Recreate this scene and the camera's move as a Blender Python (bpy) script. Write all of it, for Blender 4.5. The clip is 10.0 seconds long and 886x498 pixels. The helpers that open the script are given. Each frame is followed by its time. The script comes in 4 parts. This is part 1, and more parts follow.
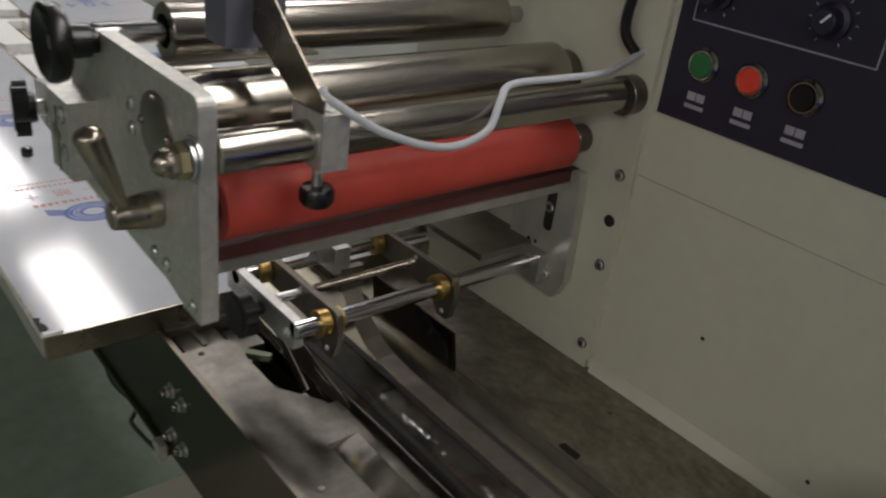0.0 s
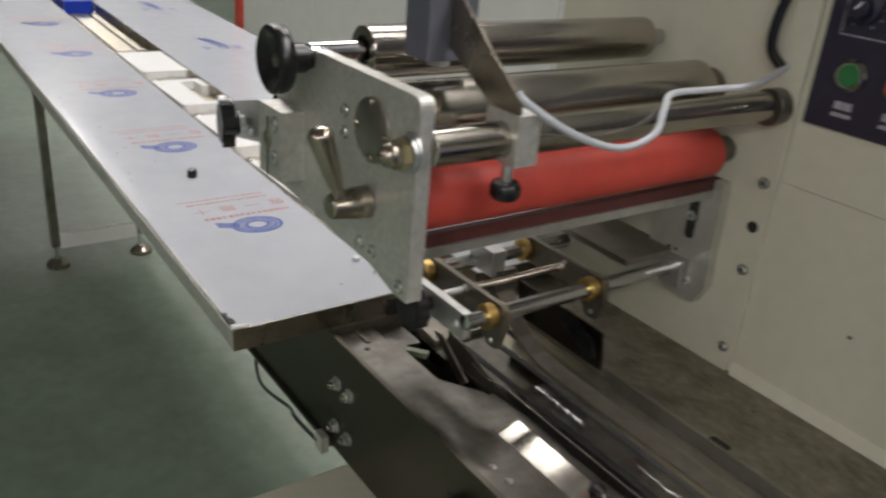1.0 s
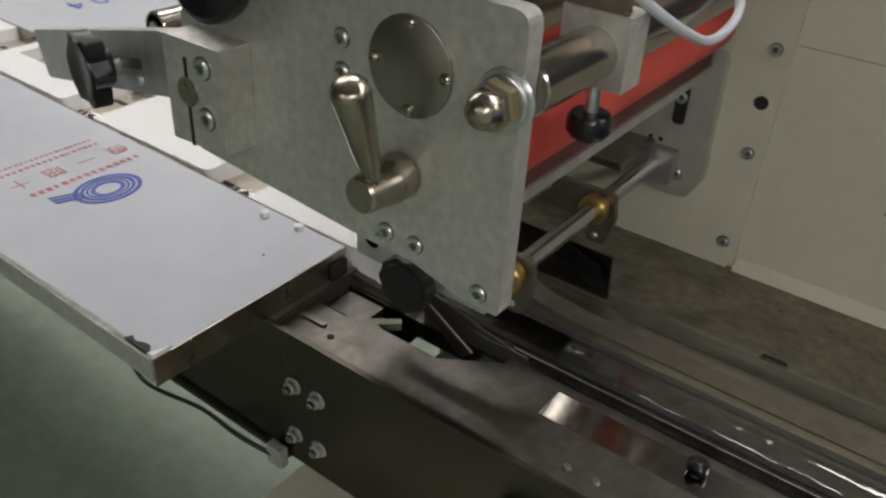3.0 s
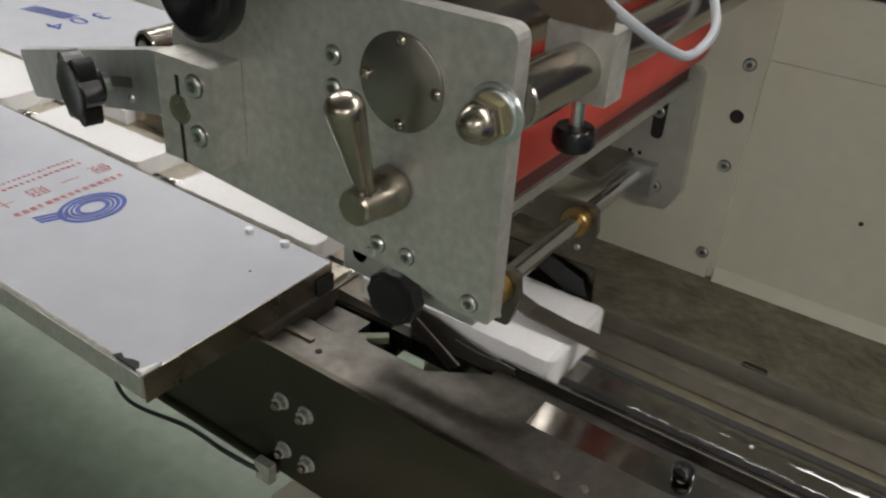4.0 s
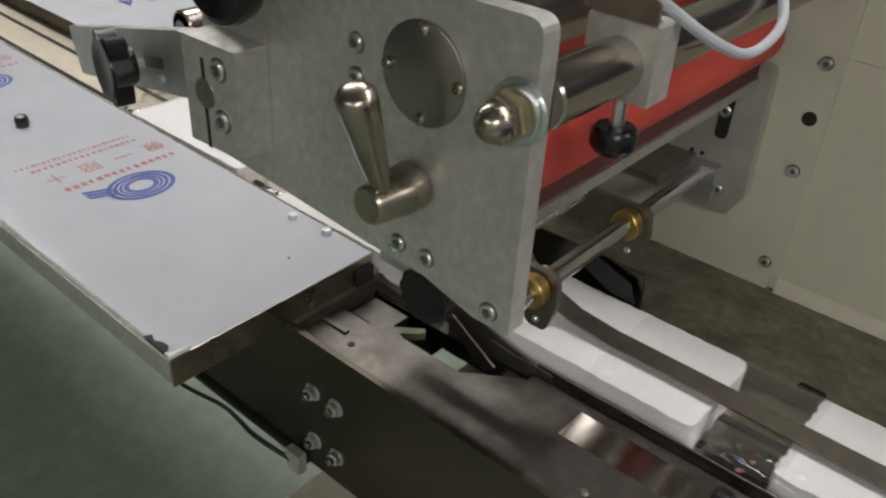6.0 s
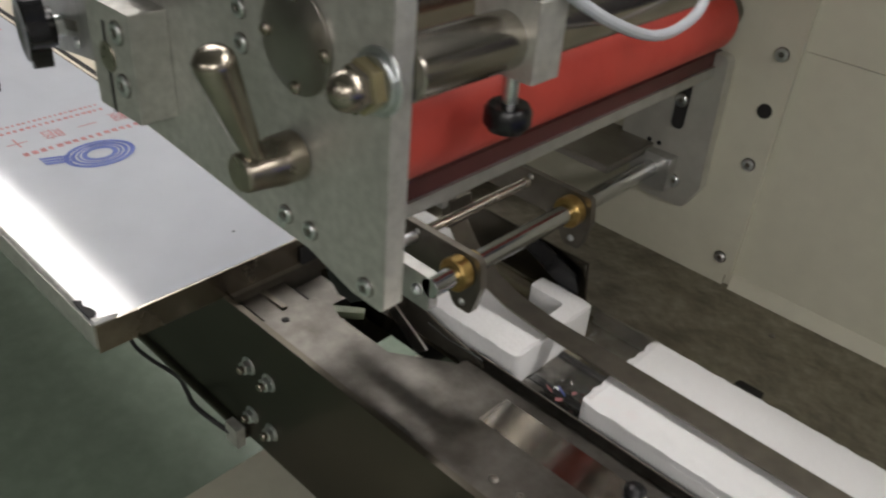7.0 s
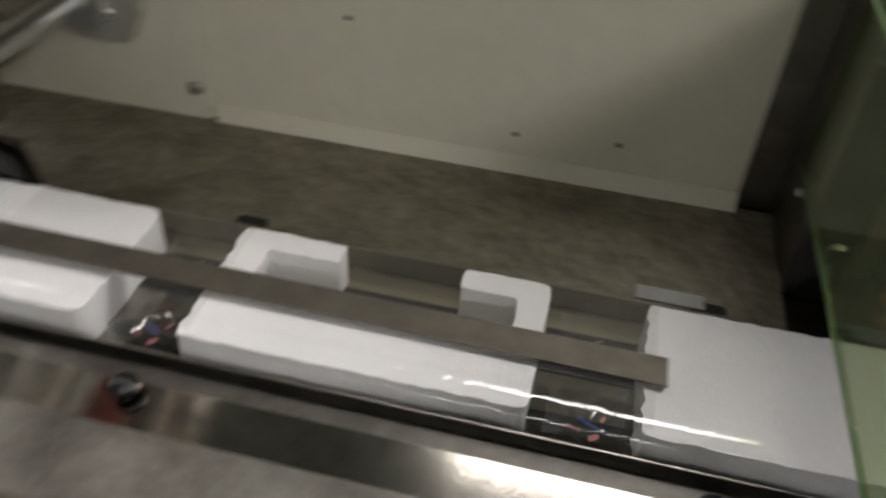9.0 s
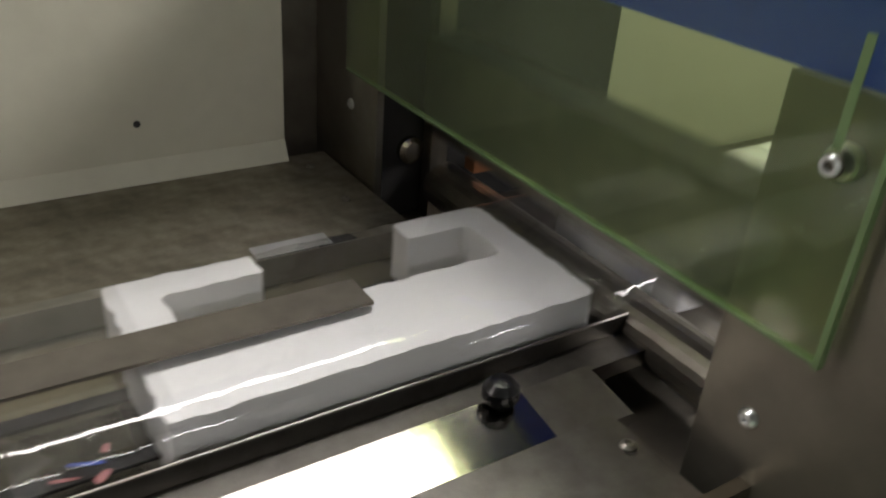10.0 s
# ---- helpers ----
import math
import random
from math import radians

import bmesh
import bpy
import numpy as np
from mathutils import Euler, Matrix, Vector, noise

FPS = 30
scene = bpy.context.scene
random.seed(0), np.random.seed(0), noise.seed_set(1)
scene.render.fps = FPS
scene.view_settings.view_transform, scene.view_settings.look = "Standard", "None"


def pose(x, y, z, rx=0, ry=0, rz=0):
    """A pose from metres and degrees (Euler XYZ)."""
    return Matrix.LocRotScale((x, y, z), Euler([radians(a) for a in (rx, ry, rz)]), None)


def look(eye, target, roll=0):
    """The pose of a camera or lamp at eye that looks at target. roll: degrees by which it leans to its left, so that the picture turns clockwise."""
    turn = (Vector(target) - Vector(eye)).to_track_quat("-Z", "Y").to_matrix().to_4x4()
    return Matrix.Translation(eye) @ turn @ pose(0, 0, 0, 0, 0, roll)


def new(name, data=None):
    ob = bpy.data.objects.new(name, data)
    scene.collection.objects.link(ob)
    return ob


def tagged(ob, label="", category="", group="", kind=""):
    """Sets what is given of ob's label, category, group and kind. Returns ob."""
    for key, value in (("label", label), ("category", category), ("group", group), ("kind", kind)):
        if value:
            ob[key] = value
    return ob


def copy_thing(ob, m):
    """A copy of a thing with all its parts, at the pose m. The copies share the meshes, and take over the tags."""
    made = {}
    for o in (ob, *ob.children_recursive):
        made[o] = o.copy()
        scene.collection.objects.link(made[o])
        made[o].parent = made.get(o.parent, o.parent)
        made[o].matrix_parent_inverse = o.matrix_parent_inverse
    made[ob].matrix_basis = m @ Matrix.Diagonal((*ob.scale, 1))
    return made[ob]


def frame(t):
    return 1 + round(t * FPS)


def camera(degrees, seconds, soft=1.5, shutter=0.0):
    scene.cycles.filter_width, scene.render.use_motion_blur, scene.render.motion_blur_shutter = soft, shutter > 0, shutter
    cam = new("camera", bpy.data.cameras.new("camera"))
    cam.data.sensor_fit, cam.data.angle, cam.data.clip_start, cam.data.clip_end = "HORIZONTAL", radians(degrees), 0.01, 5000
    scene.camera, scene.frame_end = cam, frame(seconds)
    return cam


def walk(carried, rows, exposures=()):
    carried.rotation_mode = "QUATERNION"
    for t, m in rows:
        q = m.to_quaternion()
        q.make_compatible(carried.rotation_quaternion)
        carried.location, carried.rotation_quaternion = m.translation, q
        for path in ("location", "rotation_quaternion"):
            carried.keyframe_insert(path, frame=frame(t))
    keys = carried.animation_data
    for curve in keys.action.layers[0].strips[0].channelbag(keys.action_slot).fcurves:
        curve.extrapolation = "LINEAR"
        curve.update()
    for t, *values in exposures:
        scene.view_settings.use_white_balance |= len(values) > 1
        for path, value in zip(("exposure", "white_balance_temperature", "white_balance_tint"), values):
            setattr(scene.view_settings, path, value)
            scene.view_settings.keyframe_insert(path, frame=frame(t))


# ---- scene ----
cam = camera(56.3, 10.0, 2.2, 0.5)
PATH = [
    (0, (0.439, -0.199, 0.488), (-0.879, 1.011, -0.406), 7.3),
    (0.5, (0.478, -0.269, 0.488), (-0.902, 0.914, -0.347), 6.2),
    (1, (0.452, -0.307, 0.471), (-1.017, 0.777, -0.345), 5.0),
    (1.5, (0.335, -0.299, 0.45), (-1.171, 0.696, -0.411), 4.8),
    (2, (0.242, -0.284, 0.445), (-1.115, 0.835, -0.507), 4.3),
    (2.5, (0.181, -0.29, 0.437), (-0.94, 0.991, -0.612), 4.2),
    (2.7, (0.169, -0.293, 0.434), (-0.859, 1.049, -0.635), 4.3),
    (3.8, (0.166, -0.309, 0.433), (-0.759, 1.124, -0.611), 3.5),
    (4, (0.167, -0.31, 0.435), (-0.768, 1.127, -0.596), 3.8),
    (4.5, (0.175, -0.301, 0.436), (-0.815, 1.106, -0.584), 3.5),
    (5, (0.166, -0.29, 0.432), (-0.891, 1.049, -0.612), 3.5),
    (6.5, (0.187, -0.254, 0.43), (-0.878, 1.048, -0.652), 3.9),
    (7, (0.225, -0.221, 0.426), (-0.875, 1.037, -0.672), 4.9),
    (7.5, (0.259, -0.191, 0.419), (-0.84, 1.05, -0.7), 4.2),
    (8, (0.303, -0.205, 0.409), (-0.798, 0.983, -0.764), 4.7),
    (8.5, (0.363, -0.192, 0.387), (-0.57, 1.129, -0.789), 6.6),
    (8.6, (0.356, -0.169, 0.385), (-0.455, 1.2, -0.827), 5.8),
    (8.8, (0.317, -0.137, 0.362), (-0.18, 1.358, -0.87), 5.7),
    (9, (0.302, -0.103, 0.356), (0.015, 1.407, -0.923), 3.9),
    (9.2, (0.287, -0.088, 0.324), (0.321, 1.492, -0.903), 4.1),
    (9.4, (0.272, -0.079, 0.302), (0.62, 1.494, -0.883), 2.2),
    (9.5, (0.245, -0.08, 0.288), (0.842, 1.45, -0.853), 6.0),
    (9.6, (0.254, -0.073, 0.28), (0.921, 1.409, -0.887), 3.5),
    (9.8, (0.236, -0.059, 0.246), (1.118, 1.386, -0.819), 4.6),
    (10, (0.222, -0.05, 0.216), (1.211, 1.397, -0.747), 4.5),
]
walk(cam, [(t, look(eye, target, roll)) for t, eye, target, roll in PATH],
     exposures=[(0, -0.48), (0.6, -0.04), (1.5, 0.12), (2.5, -0.1), (4.0, -0.06), (5.0, -0.04), (7.0, -0.1), (8.0, 0.03), (8.5, 0.1), (8.8, -0.08), (9.2, 0.12), (9.5, 0.32), (10, 0.48)])

# ---- light ----
world = bpy.data.worlds.new("hall")
scene.world = world
world.use_nodes = True
world.node_tree.nodes["Background"].inputs[0].default_value = (0.62, 0.68, 0.70, 1)
world.node_tree.nodes["Background"].inputs[1].default_value = 0.05


# ---- helpers of this scene ----
def material(name, color, rough=0.5, metal=0.0, vary=0.15, scale=40.0, bump=0.0, bump_scale=300.0, stain=None, stain_scale=9.0,
             stain_amount=0.5, stretch=None, spec=0.5):
    """A surface with variation at two scales: fine grain and broad stains."""
    m = bpy.data.materials.new(name)
    m.use_nodes = True
    nt = m.node_tree
    b = nt.nodes["Principled BSDF"]
    b.inputs["Metallic"].default_value = metal
    b.inputs["Specular IOR Level"].default_value = spec
    tc = nt.nodes.new("ShaderNodeTexCoord")
    vec = tc.outputs["Object"]
    if stretch:
        mp = nt.nodes.new("ShaderNodeMapping")
        mp.inputs["Scale"].default_value = stretch
        nt.links.new(vec, mp.inputs[0])
        fine_vec = mp.outputs[0]
    else:
        fine_vec = vec
    n1 = nt.nodes.new("ShaderNodeTexNoise")
    n1.inputs["Scale"].default_value = scale
    n1.inputs["Detail"].default_value = 5
    nt.links.new(fine_vec, n1.inputs["Vector"])
    ramp = nt.nodes.new("ShaderNodeMapRange")
    ramp.inputs[1].default_value, ramp.inputs[2].default_value = 0.3, 0.7
    ramp.inputs[3].default_value, ramp.inputs[4].default_value = 1 - vary, 1 + vary
    nt.links.new(n1.outputs[0], ramp.inputs[0])
    mul = nt.nodes.new("ShaderNodeVectorMath")
    mul.operation = "SCALE"
    mul.inputs[0].default_value = color
    nt.links.new(ramp.outputs[0], mul.inputs["Scale"])
    out = mul.outputs[0]
    n2 = nt.nodes.new("ShaderNodeTexNoise")
    n2.inputs["Scale"].default_value = stain_scale
    n2.inputs["Detail"].default_value = 8
    n2.inputs["Roughness"].default_value = 0.65
    nt.links.new(vec, n2.inputs["Vector"])
    r2 = nt.nodes.new("ShaderNodeMapRange")
    r2.inputs[1].default_value, r2.inputs[2].default_value = 0.45, 0.75
    nt.links.new(n2.outputs[0], r2.inputs[0])
    if stain:
        amt = nt.nodes.new("ShaderNodeMath")
        amt.operation = "MULTIPLY"
        amt.inputs[1].default_value = stain_amount
        nt.links.new(r2.outputs[0], amt.inputs[0])
        mix = nt.nodes.new("ShaderNodeMix")
        mix.data_type = "RGBA"
        nt.links.new(amt.outputs[0], mix.inputs[0])
        nt.links.new(out, mix.inputs[6])
        mix.inputs[7].default_value = (*stain, 1)
        out = mix.outputs[2]
    nt.links.new(out, b.inputs["Base Color"])
    rr = nt.nodes.new("ShaderNodeMapRange")
    rr.inputs[3].default_value, rr.inputs[4].default_value = rough * 0.85, min(1.0, rough * 1.3)
    nt.links.new(n2.outputs[0], rr.inputs[0])
    nt.links.new(rr.outputs[0], b.inputs["Roughness"])
    if bump:
        nb = nt.nodes.new("ShaderNodeTexNoise")
        nb.inputs["Scale"].default_value = bump_scale
        nb.inputs["Detail"].default_value = 3
        nt.links.new(fine_vec, nb.inputs["Vector"])
        bp = nt.nodes.new("ShaderNodeBump")
        bp.inputs["Strength"].default_value = bump
        bp.inputs["Distance"].default_value = 0.001
        nt.links.new(nb.outputs[0], bp.inputs["Height"])
        nt.links.new(bp.outputs[0], b.inputs["Normal"])
    return m


def see_through(name, tint, gloss_rough=0.05, ior=1.45, haze=0.0, haze_color=(0.8, 0.8, 0.8), wrinkle=0.0, wrinkle_scale=30.0):
    """Thin clear sheet: a tinted pane with a surface gloss and some milky haze."""
    m = bpy.data.materials.new(name)
    m.use_nodes = True
    nt = m.node_tree
    nt.nodes.remove(nt.nodes["Principled BSDF"])
    out = nt.nodes["Material Output"]
    tr = nt.nodes.new("ShaderNodeBsdfTransparent")
    tr.inputs[0].default_value = (*tint, 1)
    gl = nt.nodes.new("ShaderNodeBsdfGlossy")
    gl.inputs["Roughness"].default_value = gloss_rough
    f0 = ((ior - 1) / (ior + 1)) ** 2
    lw = nt.nodes.new("ShaderNodeLayerWeight")
    lw.inputs[0].default_value = 0.5
    pw = nt.nodes.new("ShaderNodeMath")
    pw.operation = "POWER"
    pw.inputs[1].default_value = 5.0
    fr = nt.nodes.new("ShaderNodeMath")
    fr.operation = "MULTIPLY_ADD"
    fr.inputs[1].default_value = 1 - f0
    fr.inputs[2].default_value = f0
    nt.links.new(lw.outputs["Facing"], pw.inputs[0])
    nt.links.new(pw.outputs[0], fr.inputs[0])
    df = nt.nodes.new("ShaderNodeBsdfDiffuse")
    df.inputs[0].default_value = (*haze_color, 1)
    m1 = nt.nodes.new("ShaderNodeMixShader")
    m1.inputs[0].default_value = haze
    nt.links.new(tr.outputs[0], m1.inputs[1])
    nt.links.new(df.outputs[0], m1.inputs[2])
    m2 = nt.nodes.new("ShaderNodeMixShader")
    nt.links.new(fr.outputs[0], m2.inputs[0])
    nt.links.new(m1.outputs[0], m2.inputs[1])
    nt.links.new(gl.outputs[0], m2.inputs[2])
    nt.links.new(m2.outputs[0], out.inputs[0])
    if wrinkle:
        tc = nt.nodes.new("ShaderNodeTexCoord")
        nb = nt.nodes.new("ShaderNodeTexNoise")
        nb.inputs["Scale"].default_value = wrinkle_scale
        nb.inputs["Detail"].default_value = 4
        nb.inputs["Distortion"].default_value = 1.0
        bp = nt.nodes.new("ShaderNodeBump")
        bp.inputs["Strength"].default_value = wrinkle
        bp.inputs["Distance"].default_value = 0.004
        nt.links.new(tc.outputs["Object"], nb.inputs["Vector"])
        nt.links.new(nb.outputs[0], bp.inputs["Height"])
        nt.links.new(bp.outputs[0], gl.inputs["Normal"])
    return m


def glow(name, color, strength):
    m = bpy.data.materials.new(name)
    m.use_nodes = True
    b = m.node_tree.nodes["Principled BSDF"]
    b.inputs["Base Color"].default_value = (*color, 1)
    b.inputs["Emission Color"].default_value = (*color, 1)
    b.inputs["Emission Strength"].default_value = strength
    return m


def part(name, bm, mat, parent=None, label="", smooth=False, at=None):
    me = bpy.data.meshes.new(name)
    bmesh.ops.recalc_face_normals(bm, faces=bm.faces)
    if smooth:
        for f in bm.faces:
            f.smooth = True
        for e in bm.edges:
            if len(e.link_faces) == 2 and e.calc_face_angle(0) > 0.6:
                e.smooth = False
    bm.to_mesh(me)
    bm.free()
    me.materials.append(mat)
    ob = new(name, me)
    if parent:
        ob.parent = parent
    if at:
        ob.matrix_basis = at
    if label:
        tagged(ob, label)
    return ob


def thing(name, label, category, group="", kind="", at=None):
    ob = new(name)
    ob.empty_display_size = 0.02
    if at:
        ob.matrix_basis = at
    return tagged(ob, label, category, group, kind)


def soften(bm, width, seg=2, geom=None):
    edges = [e for e in (geom or bm.edges) if len(e.link_faces) == 2 and e.calc_face_angle(0) > 0.5]
    if width > 0 and edges:
        bmesh.ops.bevel(bm, geom=edges, offset=width, segments=seg, affect="EDGES", clamp_overlap=True)


def add_box(bm, x0, x1, y0, y1, z0, z1, m=None):
    vs = [bm.verts.new((x, y, z)) for x in (x0, x1) for y in (y0, y1) for z in (z0, z1)]
    for q in ((0, 1, 3, 2), (4, 6, 7, 5), (0, 4, 5, 1), (2, 3, 7, 6), (0, 2, 6, 4), (1, 5, 7, 3)):
        bm.faces.new([vs[i] for i in q])
    if m:
        bmesh.ops.transform(bm, matrix=m, verts=vs)
    return vs


def box(x0, x1, y0, y1, z0, z1, bevel=0.0, seg=2):
    bm = bmesh.new()
    add_box(bm, x0, x1, y0, y1, z0, z1)
    soften(bm, bevel, seg)
    return bm


def add_lathe(bm, profile, p0, axis, seg=24):
    """profile: (distance along the axis, radius) pairs; the ends are closed."""
    a = Vector(axis).normalized()
    u = a.orthogonal().normalized()
    v = a.cross(u)
    rings = []
    for d, r in profile:
        c = Vector(p0) + a * d
        rings.append([bm.verts.new(c + (u * math.cos(2 * math.pi * i / seg) + v * math.sin(2 * math.pi * i / seg)) * r) for i in range(seg)])
    for ra, rb in zip(rings, rings[1:]):
        for i in range(seg):
            bm.faces.new((ra[i], ra[(i + 1) % seg], rb[(i + 1) % seg], rb[i]))
    bm.faces.new(rings[0][::-1])
    bm.faces.new(rings[-1])
    return bm


def rod(p0, p1, r, seg=24, cham=0.0008):
    p0, p1 = Vector(p0), Vector(p1)
    n = (p1 - p0).length
    c = min(cham, n * 0.3, r * 0.4)
    return add_lathe(bmesh.new(), [(0, r - c), (c, r), (n - c, r), (n, r - c)], p0, p1 - p0, seg)


def lathe(profile, p0, axis, seg=24):
    return add_lathe(bmesh.new(), profile, p0, axis, seg)


def prism(points, y0, y1, bevel=0.0, seg=2, plane="xz"):
    """A flat plate from its outline."""
    bm = bmesh.new()
    def at(p, d):
        return {"xz": (p[0], d, p[1]), "xy": (p[0], p[1], d), "yz": (d, p[0], p[1])}[plane]
    a = [bm.verts.new(at(p, y0)) for p in points]
    b = [bm.verts.new(at(p, y1)) for p in points]
    n = len(points)
    bm.faces.new(a)
    bm.faces.new(b[::-1])
    for i in range(n):
        bm.faces.new((a[i], b[i], b[(i + 1) % n], a[(i + 1) % n]))
    soften(bm, bevel, seg)
    return bm


def rounded(points, radii, steps=5):
    """An outline with its corners rounded."""
    out = []
    n = len(points)
    for i, p in enumerate(points):
        r = radii[i] if isinstance(radii, (list, tuple)) else radii
        p, a, b = Vector(p), Vector(points[i - 1]), Vector(points[(i + 1) % n])
        if r <= 0:
            out.append(tuple(p))
            continue
        da, db = (a - p).normalized(), (b - p).normalized()
        half = da.angle(db) / 2
        d = r / math.tan(half)
        for k in range(steps + 1):
            s = k / steps
            out.append(tuple((p + da * d) * (1 - s) ** 2 + p * 2 * s * (1 - s) + (p + db * d) * s ** 2))
    return out


def tube(points, r, seg=10, smooth_steps=6):
    """A round cable through some points."""
    pts = [Vector(p) for p in points]
    path = []
    for i in range(len(pts) - 1):
        p0, p1, p2, p3 = pts[max(i - 1, 0)], pts[i], pts[i + 1], pts[min(i + 2, len(pts) - 1)]
        for k in range(smooth_steps):
            t = k / smooth_steps
            path.append(0.5 * ((2 * p1) + (p2 - p0) * t + (2 * p0 - 5 * p1 + 4 * p2 - p3) * t * t + (3 * p1 - p0 - 3 * p2 + p3) * t ** 3))
    path.append(pts[-1])
    bm = bmesh.new()
    rings = []
    u = None
    for i, p in enumerate(path):
        d = (path[min(i + 1, len(path) - 1)] - path[max(i - 1, 0)]).normalized()
        u = d.orthogonal().normalized() if u is None else (u - d * u.dot(d)).normalized()
        v = d.cross(u)
        rings.append([bm.verts.new(p + (u * math.cos(2 * math.pi * k / seg) + v * math.sin(2 * math.pi * k / seg)) * r) for k in range(seg)])
    for a, b in zip(rings, rings[1:]):
        for k in range(seg):
            bm.faces.new((a[k], a[(k + 1) % seg], b[(k + 1) % seg], b[k]))
    bm.faces.new(rings[0][::-1])
    bm.faces.new(rings[-1])
    return bm


def socket_screw(bm, p, axis, r=0.005, h=0.0022):
    """A cap screw sunk almost flush, with a hexagon socket in its head."""
    add_lathe(bm, [(0, r), (h * 0.7, r), (h, r * 0.86), (h, r * 0.52), (h * 0.2, r * 0.5)], p, axis, 20)


def pan_screw(bm, p, axis, r=0.004):
    add_lathe(bm, [(0, r), (r * 0.3, r * 0.95), (r * 0.6, r * 0.6), (r * 0.6, r * 0.3), (r * 0.35, r * 0.25)], p, axis, 14)


def screw(bm_maker, name, p, axis, mat, parent, r):
    bm = bmesh.new()
    bm_maker(bm, p, axis, r)
    ob = part(name, bm, mat, parent, smooth=True)
    if bm_maker is socket_screw:
        # dark ring and dark disc stand in for shade round the head and in its socket
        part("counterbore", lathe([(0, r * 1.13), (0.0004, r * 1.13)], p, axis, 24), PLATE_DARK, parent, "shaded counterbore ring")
        d = Vector(axis).normalized()
        part("socket", lathe([(0, r * 0.48), (0.0003, r * 0.46)], Vector(p) + d * 0.0009, axis, 6), PLATE_DARK, parent, "hexagon socket with its shade as a dark disc")
    return ob


# ---- materials ----
ALU = material("brushed_aluminium", (0.57, 0.565, 0.525), 0.42, 0.7, 0.13, 160, 0.14, 900, stain=(0.40, 0.395, 0.355), stain_amount=0.55, stain_scale=14)
WALL_PLATE = material("bright_machined_plate", (0.52, 0.51, 0.46), 0.34, 0.55, 0.08, 60, 0.06, 700, stain=(0.52, 0.51, 0.45), stain_amount=0.5, stain_scale=25)
ALU_EDGE = material("milled_aluminium", (0.50, 0.50, 0.48), 0.36, 0.85, 0.10, 80, 0.08, 700, stain=(0.36, 0.36, 0.33), stain_amount=0.4, stain_scale=25)
CHROME = material("polished_steel", (0.42, 0.39, 0.345), 0.19, 1.0, 0.10, 60, 0.06, 420, stain=(0.26, 0.235, 0.19), stain_amount=0.6, stain_scale=14, stretch=(1, 0.15, 1))
GOLD_ZINC = material("yellow_zinc", (0.50, 0.44, 0.27), 0.3, 1.0, 0.1, 80)
NICKEL = material("nickel_plating", (0.37, 0.33, 0.27), 0.25, 1.0, 0.10, 90, 0.05, 500)
SHAFT = material("hardened_shaft_steel", (0.50, 0.505, 0.51), 0.14, 1.0, 0.05, 60)
ZINC = material("zinc_plated_steel", (0.66, 0.68, 0.68), 0.28, 1.0, 0.15, 200)
BRASS = material("brass", (0.50, 0.345, 0.125), 0.30, 1.0, 0.15, 120, stain=(0.3, 0.18, 0.05), stain_amount=0.4)
STEEL = material("stainless_sheet", (0.33, 0.31, 0.28), 0.33, 1.0, 0.10, 30, 0.05, 600, stain=(0.16, 0.145, 0.12), stain_amount=0.75, stain_scale=13)
DECK = material("worn_deck_sheet", (0.14, 0.131, 0.118), 0.36, 1.0, 0.18, 70, 0.12, 500, stain=(0.065, 0.06, 0.05), stain_amount=0.85, stain_scale=22)
STEEL_DARK = material("stained_steel_deck", (0.30, 0.275, 0.22), 0.42, 0.7, 0.24, 95, 0.10, 500, stain=(0.11, 0.092, 0.07), stain_amount=0.85, stain_scale=24)
POLISHED = material("polished_stainless_strip", (0.24, 0.226, 0.20), 0.12, 1.0, 0.22, 60, 0.03, 300, stain=(0.20, 0.185, 0.16), stain_amount=0.6, stain_scale=20)
SIDE_STEEL = material("brushed_side_steel", (0.24, 0.22, 0.185), 0.42, 0.9, 0.10, 40, 0.08, 600, stain=(0.17, 0.155, 0.13), stain_amount=0.5, stain_scale=16)
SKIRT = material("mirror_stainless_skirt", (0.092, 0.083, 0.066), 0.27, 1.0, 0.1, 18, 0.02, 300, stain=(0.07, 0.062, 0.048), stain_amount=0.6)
# dark steel parts; also the painted shade of screw bores and recesses
PLATE_DARK = material("dark_steel_and_recess_shade", (0.16, 0.145, 0.12), 0.35, 0.8, 0.15, 60, 0.05, 500)
CREAM = material("cream_powder_coat", (0.56, 0.545, 0.44), 0.5, 0.0, 0.03, 60, 0.15, 1400, stain=(0.47, 0.455, 0.35), stain_amount=0.35, stain_scale=6)
RED = material("red_silicone_rubber", (0.55, 0.065, 0.045), 0.5, 0.0, 0.08, 40, 0.1, 800, stain=(0.34, 0.03, 0.022), stain_amount=0.6, stain_scale=20)
BLACK = material("black_plastic", (0.006, 0.006, 0.007), 0.24, 0.0, 0.2, 60, 0.05, 700)
KNOB_BLACK = material("dull_black_plastic", (0.004, 0.004, 0.0045), 0.42, 0.0, 0.2, 60)
BLACK_MATT = material("matt_black_and_bore_shade", (0.015, 0.015, 0.016), 0.6, 0.0, 0.2, 60)
# near black stands in for the shade inside openings, slots and holes
VOID = material("black_opening_shade", (0.012, 0.011, 0.01), 0.7, 0.0, 0.3, 30)
FILM = material("blue_white_protective_film", (0.55, 0.575, 0.625), 0.09, 0.0, 0.03, 25, 0.04, 45, stain=(0.61, 0.635, 0.67), stain_amount=0.5, stain_scale=7)
LOGO_BLUE = material("blue_print", (0.04, 0.08, 0.36), 0.4, 0.0, 0.15, 200)
